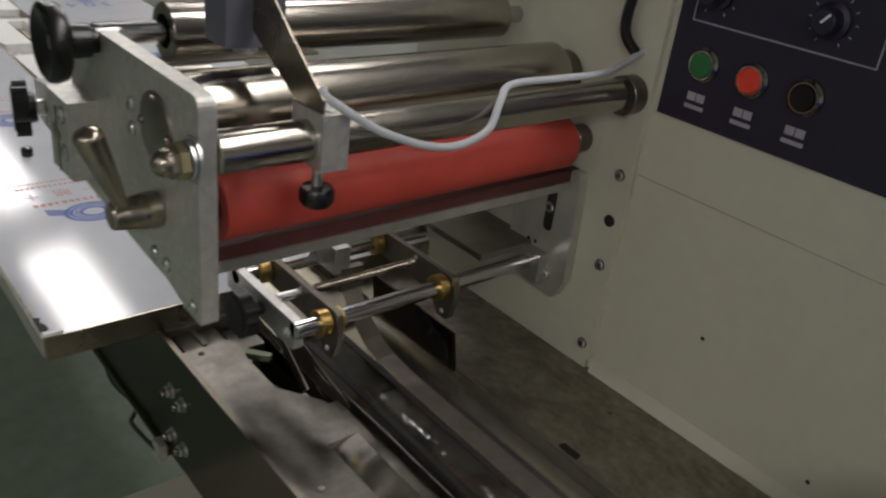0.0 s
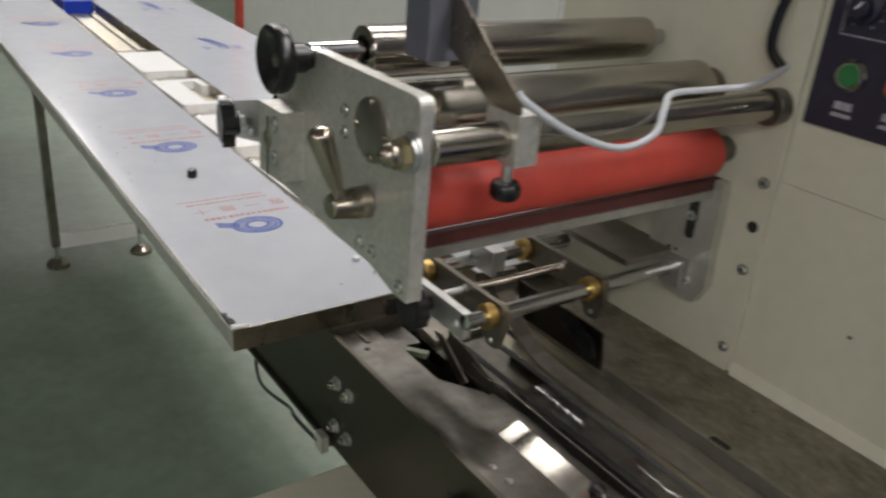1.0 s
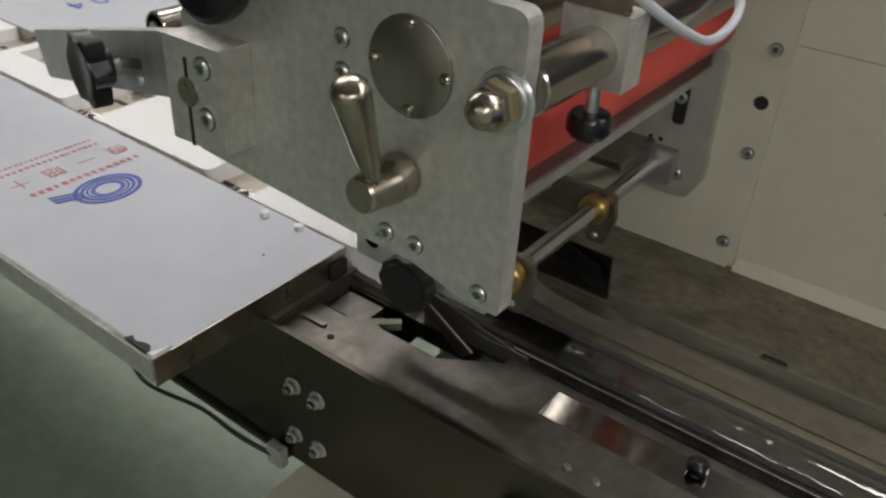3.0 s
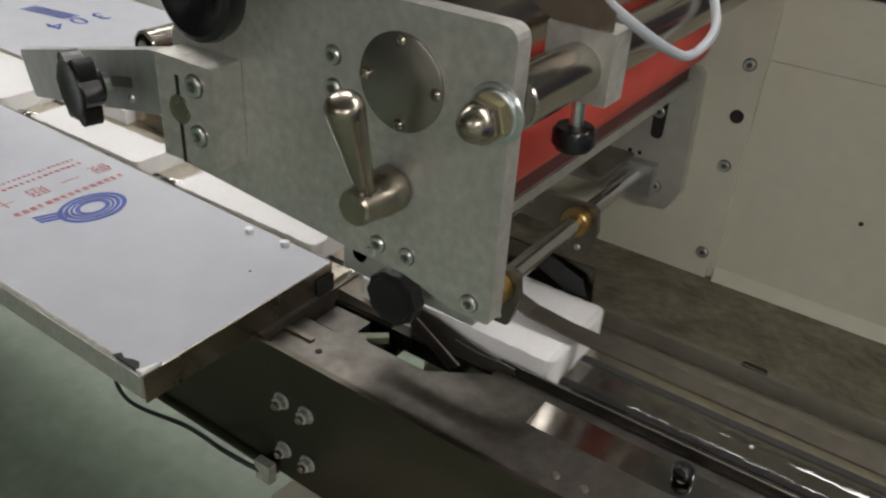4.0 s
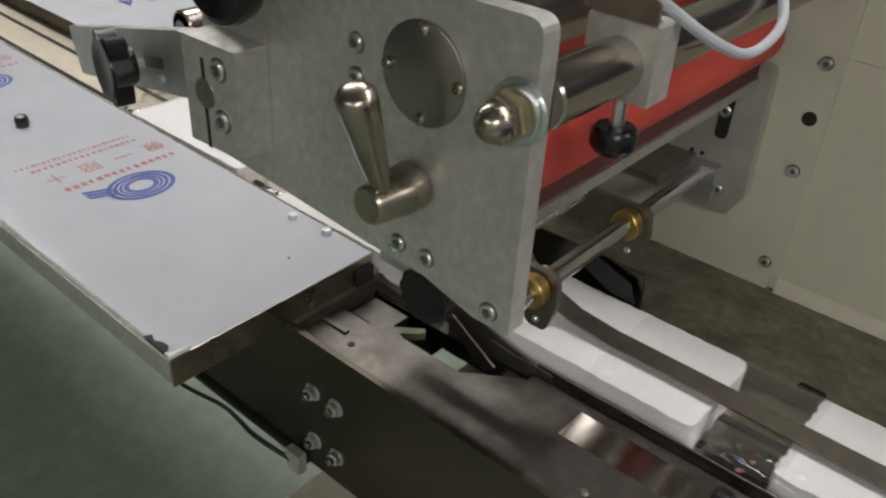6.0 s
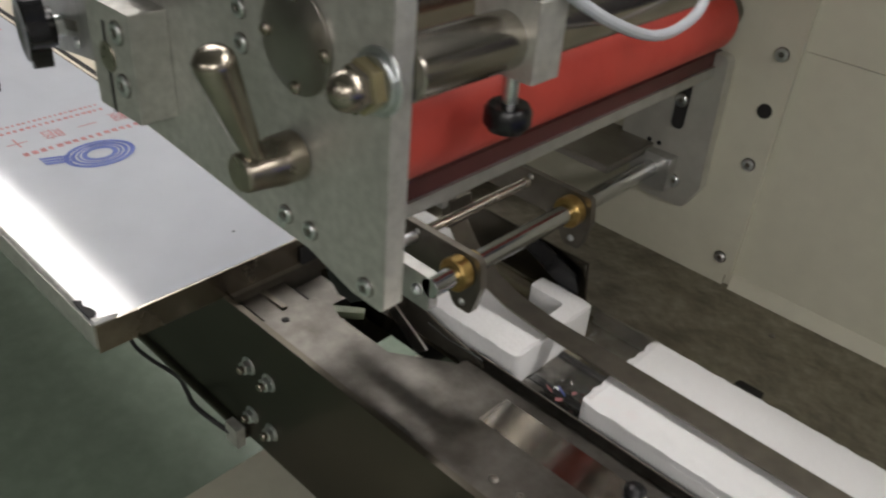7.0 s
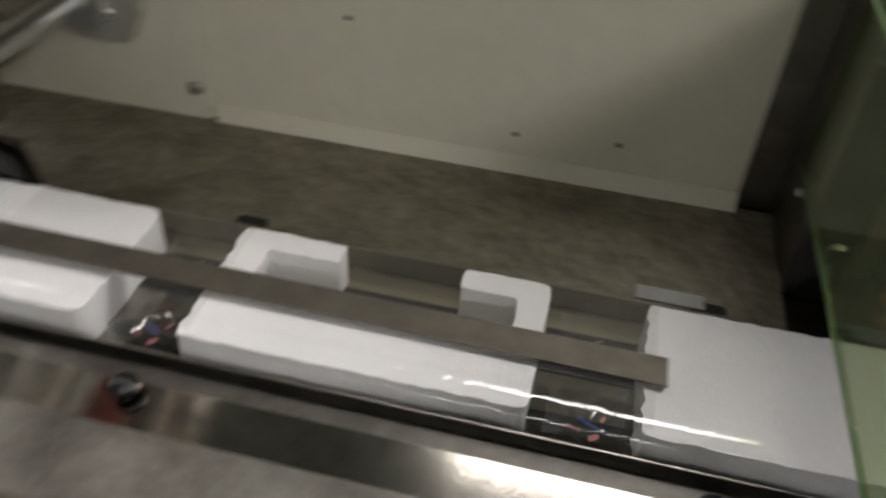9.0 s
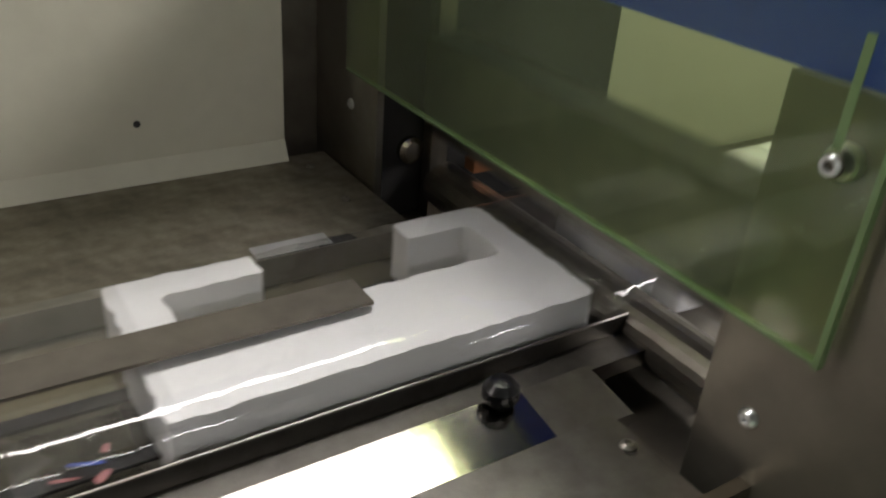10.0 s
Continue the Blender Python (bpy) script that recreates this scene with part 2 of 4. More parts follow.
LOGO_RED = material("red_print", (0.42, 0.15, 0.15), 0.4, 0.0, 0.2, 200)
FOAM = material("white_foam", (0.83, 0.83, 0.825), 0.85, 0.0, 0.03, 300, 0.35, 500, stain=(0.79, 0.79, 0.775), stain_amount=0.3, stain_scale=40)
PANEL = material("navy_control_panel", (0.018, 0.016, 0.034), 0.45, 0.0, 0.1, 80)
PRINT = material("grey_print", (0.35, 0.34, 0.38), 0.5, 0.0, 0.1, 100)
GREEN_BTN = material("green_button", (0.02, 0.16, 0.045), 0.35, 0.0, 0.1, 100)
RED_BTN = material("red_button", (0.78, 0.06, 0.03), 0.35, 0.0, 0.1, 100)
FLOOR = material("green_epoxy_floor", (0.20, 0.25, 0.195), 0.35, 0.0, 0.10, 30, 0.03, 100, stain=(0.12, 0.145, 0.115), stain_amount=0.6, stain_scale=3.2)
WALL = material("grey_hall_paint", (0.30, 0.30, 0.29), 0.6, 0.0, 0.03, 10)
BLUE = material("blue_painted_housing", (0.010, 0.042, 0.42), 0.42, 0.0, 0.05, 40, spec=0.22)
CABLE = material("grey_cable", (0.45, 0.47, 0.50), 0.45, 0.0, 0.05, 60)
SENSOR = material("blue_grey_sensor_case", (0.10, 0.105, 0.13), 0.4, 0.0, 0.1, 60)
SENSOR_LIGHT = material("light_grey_plastic", (0.5, 0.5, 0.5), 0.4, 0.0, 0.1, 60)
GUARD = see_through("green_acrylic", (0.82, 0.88, 0.68), 0.04, 1.45, 0.07, (0.28, 0.37, 0.25))
GUARD_EDGE = material("green_acrylic_edge", (0.13, 0.20, 0.085), 0.3, 0.0, 0.1, 60)
CLEAR = see_through("clear_packing_film", (0.96, 0.96, 0.96), 0.03, 1.75, 0.015, (0.8, 0.8, 0.8), 0.3, 26)
LAMP = glow("fluorescent_diffuser", (1.0, 0.955, 0.93), 20.0)
CHANNEL = material("bright_channel_metal", (0.62, 0.57, 0.46), 0.3, 0.9, 0.08, 40, 0.04, 300)
BELT_BED = material("bright_belt_bed", (0.44, 0.405, 0.31), 0.22, 0.9, 0.10, 40, 0.03, 300, stain=(0.42, 0.39, 0.31), stain_amount=0.5, stain_scale=18)
# maroon that imitates the red roller's lower half in shadow
ROLLER_SHADE = material("dark_red_roller_shade", (0.075, 0.018, 0.016), 0.5, 0.0, 0.15, 60)
PALE_GREEN = material("pale_green_plastic", (0.12, 0.142, 0.085), 0.45, 0.0, 0.1, 120)
COPPER = material("copper_part", (0.45, 0.2, 0.1), 0.4, 0.8, 0.2, 80)

# ---- the hall ----
fl = part("floor", box(-8, 6, -6, 6, -0.80, -0.75), FLOOR)
tagged(fl, "dark green epoxy factory floor with stains", "floor", kind="structure")
for nm, b in (("wall_north", box(-8.1, 6.1, 6, 6.1, -0.8, 3.4)), ("wall_south", box(-8.1, 6.1, -6.1, -6, -0.8, 3.4)),
              ("wall_west", box(-8.1, -8, -6, 6, -0.8, 3.4)), ("wall_east", box(6, 6.1, -6, 6, -0.8, 3.4))):
    tagged(part(nm, b, WALL), "plain white factory hall wall", "wall", kind="structure")
tagged(part("ceiling", box(-8.1, 6.1, -6.1, 6.1, 3.4, 3.5), WALL), "plain white ceiling of the hall", "ceiling", kind="structure")


PARTITION = material("white_panel_and_lit_crossbar", (0.74, 0.74, 0.72), 0.5, 0.0, 0.03, 10)
scr = thing("partition", "white sheet partition with a dark red end post", "partition")
for k in range(4):
    part("panel", box(-4.05 + 0.85 * k, -3.206 + 0.85 * k, 1.5, 1.53, -0.7, 1.3, 0.004), PARTITION, scr)
part("end_post", box(-4.13, -4.06, 1.48, 1.55, -0.75, 1.35, 0.004), RED, scr, "dark red end post")
part("foot_rail", box(-4.05, -0.65, 1.5, 1.53, -0.75, -0.705, 0.004), STEEL, scr)


def ceiling_light(x, y, z=2.45, length=2.4, width=0.34):
    t = thing("ceiling_light", "long white fluorescent light box hanging under the ceiling", "ceiling light", "rows of hall lights", at=pose(x, y, z))
    part("housing", box(-length / 2 - 0.02, length / 2 + 0.02, -width / 2 - 0.02, width / 2 + 0.02, 0.01, 0.08, 0.01), SENSOR_LIGHT, t)
    part("diffuser", box(-length / 2, length / 2, -width / 2, width / 2, -0.015, 0.009, 0.004), LAMP, t, "glowing white diffuser")
    for s in (-length / 2 + 0.2, length / 2 - 0.2):
        part("hanger", rod((s, 0, 0.08), (s, 0, 3.4 - z), 0.006, 8), ZINC, t)


for lx, ly in ((-6.6, 1.08), (-3.4, 1.08), (1.27, 1.08), (4.4, 1.08), (0.1, -4.6)):
    ceiling_light(lx, ly)
ceiling_light(-1.49, 1.47, 2.45, 1.2)
for ly in (-2.4, -3.4, -4.4):
    ceiling_light(3.3, ly, 2.45, 1.2, 0.62)

# ---- machine base ----
base = thing("machine_plinth", "cream painted steel machine base with a rounded corner", "machine base")
part("base_cover", prism(rounded([(-0.268, -0.075), (1.6, -0.075), (1.6, 0.9), (-0.268, 0.9)], 0.03), -0.75, -0.20, 0.006, plane="xy"), CREAM, base)

# the upright cabinet behind the deck
cab = thing("machine_cabinet", "cream powder-coated machine cabinet behind the steel deck", "machine cabinet")
part("lower_panel", box(0.003, 0.418, 0.431, 0.47, -0.45, 0.2212, 0.001), CREAM, cab)
part("upper_panel", box(0.003, 0.418, 0.431, 0.47, 0.2219, 0.50, 0.001), CREAM, cab)
part("back_body", box(-0.33, 0.42, 0.472, 0.80, -0.45, 0.50, 0.003), CREAM, cab)
part("side_frame", prism(rounded([(-0.33, 0.010), (0.009, 0.010), (0.009, 0.50), (-0.33, 0.50)], 0.004), 0.424, 0.4305, 0.0028, 4), CREAM, cab, "bolted cream frame plate")
part("foot_lip", box(-0.33, 0.0025, 0.4265, 0.47, -0.45, 0.50, 0.0006), CREAM, cab)
for z in (0.216, 0.119, 0.025):
    # black disc in place of the shaded gap round the bolt head
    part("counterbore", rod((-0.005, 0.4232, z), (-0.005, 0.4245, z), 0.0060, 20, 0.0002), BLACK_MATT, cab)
    screw(socket_screw, "bolt", (-0.005, 0.4232, z), (0, -1, 0), ZINC, cab, 0.0052)
part("base_fillet", prism([(0.4238, -0.0028), (0.4305, 0.010), (0.4308, 0.010), (0.4308, -0.0028)], 0.0095, 0.418, 0.0003, 1, "yz"), CREAM, cab)
part("screw_hole", rod((-0.005, 0.4226, 0.168), (-0.005, 0.425, 0.168), 0.0062, 20, 0.0002), VOID, cab)
for p in ((0.326, 0.033), (0.25, 0.028), (0.12, 0.10)):
    part("screw_dot", rod((p[0], 0.4305, p[1]), (p[0], 0.433, p[1]), 0.0022, 10, 0.0002), BLACK_MATT, cab)
# the shade of the recessed corner is put into this strip's colour
part("corner_strip", box(0.4185, 0.4478, 0.445, 0.47, -0.45, 0.50), PLATE_DARK, cab, "corner strip coloured dark for the shade of its recess")

out_cab = thing("outlet_cabinet", "cream powder-coated cabinet wall behind the outlet", "machine cabinet")
part("outlet_panel", box(0.695, 1.58, 0.445, 0.80, -0.20, 0.50, 0.003), CREAM, out_cab)
part("narrow_panel", box(0.4485, 0.6946, 0.4448, 0.80, -0.20, 0.185, 0.002), CREAM, out_cab)

# control panel on the cabinet
cp = thing("control_panel", "dark navy control panel with push buttons on the cream cabinet", "control panel")
part("panel_plate", box(0.016, 0.40, 0.428, 0.4308, 0.286, 0.485, 0.0008), PANEL, cp)
fr = bmesh.new()
for a in ((0.03, 0.19, 0.371, 0.3722), (0.03, 0.19, 0.44, 0.4412), (0.03, 0.0312, 0.371, 0.4412), (0.1888, 0.19, 0.371, 0.4412)):
    add_box(fr, a[0], a[1], 0.4274, 0.4279, a[2], a[3])
part("printed_frame", fr, PRINT, cp, "thin pale printed frame line")
for x, mat, lab in ((0.052, GREEN_BTN, "green round push button"), (0.0985, RED_BTN, "red round push button"), (0.146, BLACK, "black round push button")):
    bt = part("push_button", lathe([(0, 0.0105), (0.006, 0.0105), (0.0075, 0.0095), (0.0075, 0.001)], (x, 0.428, 0.338), (0, -1, 0), 28), mat, cp, lab, True)
    part("bezel", lathe([(0, 0.0148), (0.003, 0.0146), (0.005, 0.0128), (0.0062, 0.0122), (0.0062, 0.0108), (0.002, 0.0107)], (x, 0.428, 0.338), (0, -1, 0), 32), CHROME, bt, "chrome bezel ring", True)
    tx = bmesh.new()
    for k in range(2):
        add_box(tx, x - 0.009 + 0.009 * k, x - 0.001 + 0.009 * k, 0.4275, 0.4279, 0.306, 0.313)
    add_box(tx, x - 0.01, x + 0.009, 0.4275, 0.4279, 0.299, 0.3025)
    part("caption_bars", tx, PRINT, cp)
for x in (0.049, 0.148):
    dl = part("dial", lathe([(0, 0.0145), (0.004, 0.014), (0.006, 0.0105), (0.017, 0.0095), (0.018, 0.0085), (0.018, 0.001)], (x, 0.428, 0.397), (0, -1, 0), 28), PANEL, cp, "black rotary dial", True)
    part("pointer", box(-0.0008, 0.0008, -0.0005, 0.0005, -0.001, 0.008, 0, 1), FOAM, dl, "white pointer line", at=pose(x, 0.4095, 0.397, 0, 40, 0))
    ring = bmesh.new()
    for k in range(11):
        a = radians(-60 + 30 * k - 90)
        add_box(ring, -0.0005, 0.0005, -0.0002, 0.0002, 0.017, 0.0195, pose(x, 0.4277, 0.397, 0, -150 + 30 * k, 0))
    part("scale_marks", ring, PRINT, cp)

# ---- deck ----
deck = thing("wrapping_deck", "long stainless steel wrapping deck with a sunken product channel", "machine deck")
part("back_deck", box(-0.30, 0.446, 0.306, 0.431, -0.02, -0.003, 0.0008), STEEL_DARK, deck, "dark stained steel deck plate")
part("channel_floor", box(-0.27, 0.452, 0.17, 0.2465, -0.03, -0.0125, 0), POLISHED, deck)
part("back_lane", box(-0.27, 0.452, 0.2466, 0.306, -0.03, -0.0125, 0), BELT_BED, deck, "pale metal lane of the channel floor")
for y in (0.2005, 0.2395, 0.268):
    part("belt_slot", box(-0.2, 0.46, y, y + 0.0075, -0.0124, -0.0116), VOID, deck, "dark belt slot")
part("guide_rail", prism([(0.158, -0.004), (0.1745, -0.004), (0.1755, 0.004), (0.177, 0.004), (0.178, -0.0125), (0.158, -0.0125)], -0.085, 0.50, 0.0003, 1, "yz"), DECK, deck, "thin bright guide edge")
part("guide_lip", rod((-0.085, 0.1762, 0.0042), (0.50, 0.1762, 0.0042), 0.0008, 10, 0.0002), STEEL, deck, "bright polished lip")
part("back_guide", prism([(0.298, -0.0125), (0.2985, 0.003), (0.2995, 0.003), (0.306, -0.003), (0.306, -0.0125)], -0.05, 0.44, 0.0002, 1, "yz"), STEEL, deck)
part("inclined_strip", prism([(0.128, -0.0050), (0.158, 0.0), (0.158, -0.012), (0.128, -0.012)], -0.0315, 0.408, 0.0003, 1, "yz"), POLISHED, deck, "polished inclined strip")
# end of the strip in darker sheet, standing in for a dark reflection
part("strip_end_dark_reflection", prism([(0.128, -0.0052), (0.158, -0.0004), (0.158, -0.012), (0.128, -0.012)], 0.4082, 0.446, 0.0003, 1, "yz"), DECK, deck)
part("front_deck", prism([(-0.222, 0.076), (0.432, 0.076), (0.432, 0.1275), (-0.032, 0.1275), (-0.032, 0.158), (-0.085, 0.158), (-0.128, 0.1285), (-0.186, 0.1285), (-0.205, 0.135), (-0.222, 0.127)], -0.004, 0.0, 0.0004, 1, "xy"), DECK, deck)
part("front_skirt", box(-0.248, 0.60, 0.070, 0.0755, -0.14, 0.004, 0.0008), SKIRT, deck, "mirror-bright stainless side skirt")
part("under_frame", box(-0.10, 0.60, 0.10, 0.40, -0.20, -0.145, 0.002), PLATE_DARK, deck)
part("end_wall", box(-0.27, -0.262, 0.078, 0.305, -0.14, 0.0015), PLATE_DARK, deck)
# black sheet in place of the shade down in the deck opening
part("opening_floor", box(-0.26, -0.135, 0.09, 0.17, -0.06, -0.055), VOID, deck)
part("opening_tray", box(-0.135, -0.03, 0.09, 0.19, -0.06, -0.055), FLOOR, deck, "dull green tray below the opening")
for x, y in ((-0.212, 0.093), ):
    part("screw_hole", rod((x, y, -0.002), (x, y, 0.0006), 0.0032, 14, 0.0001), VOID, deck)
for x, y in ((0.012, 0.093), (0.034, 0.094), (0.425, 0.110)):
    screw(pan_screw, "deck_screw", (x, y, 0), (0, 0, 1), STEEL, deck, 0.0036)
for x, y in ((0.427, 0.41), (0.426, 0.357), (0.07, 0.39)):
    screw(pan_screw, "deck_screw", (x, y, -0.003), (0, 0, 1), STEEL, deck, 0.003)
for x in (0.088, 0.398):
    part("clamp_slot", prism(rounded([(x - 0.012, 0.308), (x + 0.012, 0.308), (x + 0.010, 0.316), (x - 0.010, 0.316)], 0.002), -0.0032, -0.0022, 0, 1, "xy"), VOID, deck)
part("cream_patch", box(0.352, 0.395, 0.309, 0.322, -0.0029, -0.0018, 0.0003), SENSOR_LIGHT, deck, "pale worn metal patch")

# side bolts on the joint between infeed and deck
joint = thing("joint_plate", "mirror stainless joint plate with four bolts", "joint plate")
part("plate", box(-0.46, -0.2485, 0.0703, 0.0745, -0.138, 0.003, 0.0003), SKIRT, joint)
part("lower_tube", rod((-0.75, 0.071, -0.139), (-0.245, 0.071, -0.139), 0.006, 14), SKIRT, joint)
for x in (-0.235, -0.207):
    for z in (-0.051, -0.108):
        hb = part("washer", lathe([(0, 0.0086), (0.001, 0.0086), (0.0013, 0.0082)], (x, 0.0702, z), (0, -1, 0), 22), ZINC, joint)
        part("hex_bolt", lathe([(0, 0.0066), (0.0042, 0.0066), (0.005, 0.0058)], (x, 0.0688, z), (0, -1, 0), 6), ZINC, hb)
        part("bolt_tip", lathe([(0, 0.0036), (0.0035, 0.0036), (0.0042, 0.003)], (x, 0.0637, z), (0, -1, 0), 14), NICKEL, hb)
part("cable_clip", box(-0.262, -0.244, 0.058, 0.0665, -0.15, -0.128, 0.001), ALU, joint)

cbl = tagged(part("power_cable", tube([(-0.53, 0.10, -0.145), (-0.538, 0.10, -0.200), (-0.525, 0.10, -0.226), (-0.49, 0.10, -0.226), (-0.42, 0.097, -0.205), (-0.35, 0.070, -0.160), (-0.30, 0.050, -0.130), (-0.273, 0.055, -0.136), (-0.253, 0.062, -0.142)], 0.0024), BLACK_MATT, smooth=True), "thin black cable under the table edge", "cable")

# knobs on the inclined strip
def post_knob(x, y, z=-0.002):
    t = thing("black_knob", "small round black knob on a short stud", "knob", "deck knobs", at=pose(x, y, z))
    part("stud", rod((0, 0, 0), (0, 0, 0.008), 0.004, 12), ZINC, t)
    part("cap", lathe([(0, 0.0035), (0.001, 0.0062), (0.004, 0.0079), (0.0085, 0.0077), (0.0115, 0.005), (0.0123, 0.001)], (0, 0, 0.004), (0, 0, 1), 24), BLACK, t, smooth=True)


post_knob(0.085, 0.149, -0.0045)
post_knob(0.396, 0.155, -0.0045)


def star_outline(n, r0, r1, steps=6):
    pts = []
    for k in range(n * steps):
        a = 2 * math.pi * k / (n * steps)
        pts.append(((r0 + r1) / 2 + (r1 - r0) / 2 * math.cos(n * a), a))
    return [(r * math.cos(a), r * math.sin(a)) for r, a in pts]


def star_knob(name, label, at, r, depth, n=6, flute=0.86):
    """Axis along local -y; the head starts a stud's length off the origin."""
    t = thing(name, label, "knob", at=at)
    part("stud", rod((0, 0.002, 0), (0, -depth, 0), r * 0.28, 14), ZINC, t)
    part("hub", lathe([(0, r * 0.5), (depth * 0.5, r * 0.55), (depth * 0.6, r * 0.7)], (0, -depth * 0.45, 0), (0, -1, 0), 24), BLACK, t, smooth=True)
    part("grip", prism(star_outline(n, r * flute, r), -depth * 0.85, -depth * 1.7, r * 0.09, 3), BLACK, t, smooth=True)
    part("cap", lathe([(0, r * 0.8), (0.0012, r * 0.78), (0.0014, r * 0.7), (0.0002, r * 0.45), (0.0001, r * 0.1)], (0, -depth * 1.7, 0), (0, -1, 0), 28), BLACK, t, smooth=True)
    return t


# skirt knobs
star_knob("star_knob", "black ribbed clamp knob on the stainless skirt", pose(-0.013, 0.070, -0.077), 0.026, 0.018, 5, 0.80)
star_knob("star_knob", "black ribbed clamp knob on the stainless skirt", pose(0.072, 0.070, -0.086), 0.021, 0.017, 5, 0.80)
b = thing("skirt_bolt", "zinc hexagon bolt on the skirt", "bolt")
part("head", lathe([(0, 0.008), (0.0012, 0.008), (0.0013, 0.0065), (0.007, 0.0065), (0.0075, 0.004)], (0.038, 0.070, -0.040), (0, -1, 0), 6), ZINC, b)

# ---- hold-down strip ----
strip = thing("hold_down_strip", "long dark flat steel strip lying over the products", "hold-down strip")
st = bmesh.new()
prof = [(-0.155, 0.075), (-0.135, 0.05), (-0.11, 0.034), (-0.085, 0.026), (-0.05, 0.0225), (0.369, 0.0205)]
rows_ = []
for x, z in prof:
    rows_.append([st.verts.new((x, y, zz)) for y, zz in ((0.2145, z), (0.2355, z), (0.2355, z + 0.0016), (0.2145, z + 0.0016))])
for a, c in zip(rows_, rows_[1:]):
    for k in range(4):
        st.faces.new((a[k], a[(k + 1) % 4], c[(k + 1) % 4], c[k]))
st.faces.new(rows_[0])
st.faces.new(rows_[-1][::-1])
soften(st, 0.0003, 1)
part("strip", st, PLATE_DARK, strip)
part("bracket", box(-0.158, -0.150, 0.212, 0.238, 0.07, 0.095, 0.001), PLATE_DARK, strip)

# ---- infeed table ----
TILT = pose(-0.268, 0, 0.028, 0, 1.1, 0)
inf = thing("infeed_table", "stainless infeed table still wrapped in printed blue-white film", "infeed table", at=TILT)
LONG = 3.2
near_top = box(-LONG, 0, -0.036, 0.1715, -0.0015, 0.0, 0.0003)
part("near_top", near_top, FILM, inf)
part("far_top", box(-LONG, 0, 0.281, 0.56, -0.0015, 0.0, 0.0003), FILM, inf)
part("near_skirt", box(-LONG, 0.0, -0.0375, -0.036, -0.022, -0.0002, 0.0004), ALU, inf, "bare folded metal edge")
part("end_skirt", box(0.0, 0.0015, -0.036, 0.1715, -0.026, -0.0002, 0.0004), NICKEL, inf, "bare folded metal edge")
part("far_end_skirt", box(0.0, 0.0015, 0.281, 0.56, -0.026, -0.0002, 0.0004), NICKEL, inf)
part("far_skirt", box(-LONG, 0.0, 0.56, 0.5615, -0.022, -0.0002, 0.0004), ALU, inf)
part("edge_bead", rod((-LONG, -0.0345, -0.001), (-0.03, -0.0345, -0.001), 0.0028, 8), ALU, inf, "bare bright edge bead")
part("near_channel_wall", box(-LONG, 0.0, 0.1717, 0.1732, -0.04, 0.0004), NICKEL, inf)
part("far_channel_wall", box(-LONG, 0.0, 0.2794, 0.2809, -0.04, 0.0004), NICKEL, inf)
part("channel_floor", box(-LONG, 0.0, 0.1734, 0.2792, -0.032, -0.022), CHANNEL, inf, "bright metal channel floor")
for y in (0.199, 0.247):
    part("chain_slot", box(-LONG, 0.0, y, y + 0.0065, -0.0219, -0.0212), VOID, inf, "dark chain slot")
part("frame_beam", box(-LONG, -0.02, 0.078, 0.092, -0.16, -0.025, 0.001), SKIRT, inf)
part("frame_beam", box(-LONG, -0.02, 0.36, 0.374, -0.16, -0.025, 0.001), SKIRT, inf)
for x, y in ((-0.091, 0.159), (-0.050, 0.164)):
    part("stud", lathe([(0, 0.0045), (0.005, 0.0045), (0.006, 0.003), (0.006, 0.001)], (x, y, 0), (0, 0, 1), 14), ZINC, inf, "small metal stud", True)
part("rubber_stop", lathe([(0, 0.007), (0.008, 0.0075), (0.012, 0.006), (0.013, 0.001)], (-0.435, 0.072, 0), (0, 0, 1), 16), BLACK, inf, "small black rubber stop", True)
part("torn_film", prism([(-0.034, -0.0355), (-0.031, -0.030), (-0.024, -0.0325), (-0.018, -0.0295), (-0.012, -0.0285), (-0.008, -0.0325), (-0.007, -0.0358)], 0.0003, 0.0026, 0, 1, "xy"), BLACK_MATT, inf, "torn scrap of film at the corner")


part("film_curl", prism([(-0.006, -0.0358), (0.0005, -0.0358), (0.0005, -0.018), (-0.0015, -0.024), (-0.003, -0.030)], 0.0003, 0.0034, 0, 1, "xy"), FOAM, inf, "white torn film curl at the corner")
rnd = random.Random(21)
for k in range(14):
    x, y, r = rnd.uniform(-1.1, -0.04), rnd.uniform(-0.02, 0.16), rnd.uniform(0.0006, 0.0014)
    part("dirt_speck", lathe([(0, r), (0.0006, r * 0.7)], (x, y, 0.0001), (0, 0, 1), 6), BLACK_MATT, inf)


def ring_print(bm, cx, cy, r0, r1, seg=28):
    for k in range(seg):
        q = [2 * math.pi * (k + d) / seg for d in (0, 1)]
        bm.faces.new([bm.verts.new((cx + r * math.cos(a), cy + 1.3 * r * math.sin(a), 0.0006)) for a, r in ((q[0], r0), (q[1], r0), (q[1], r1), (q[0], r1))])


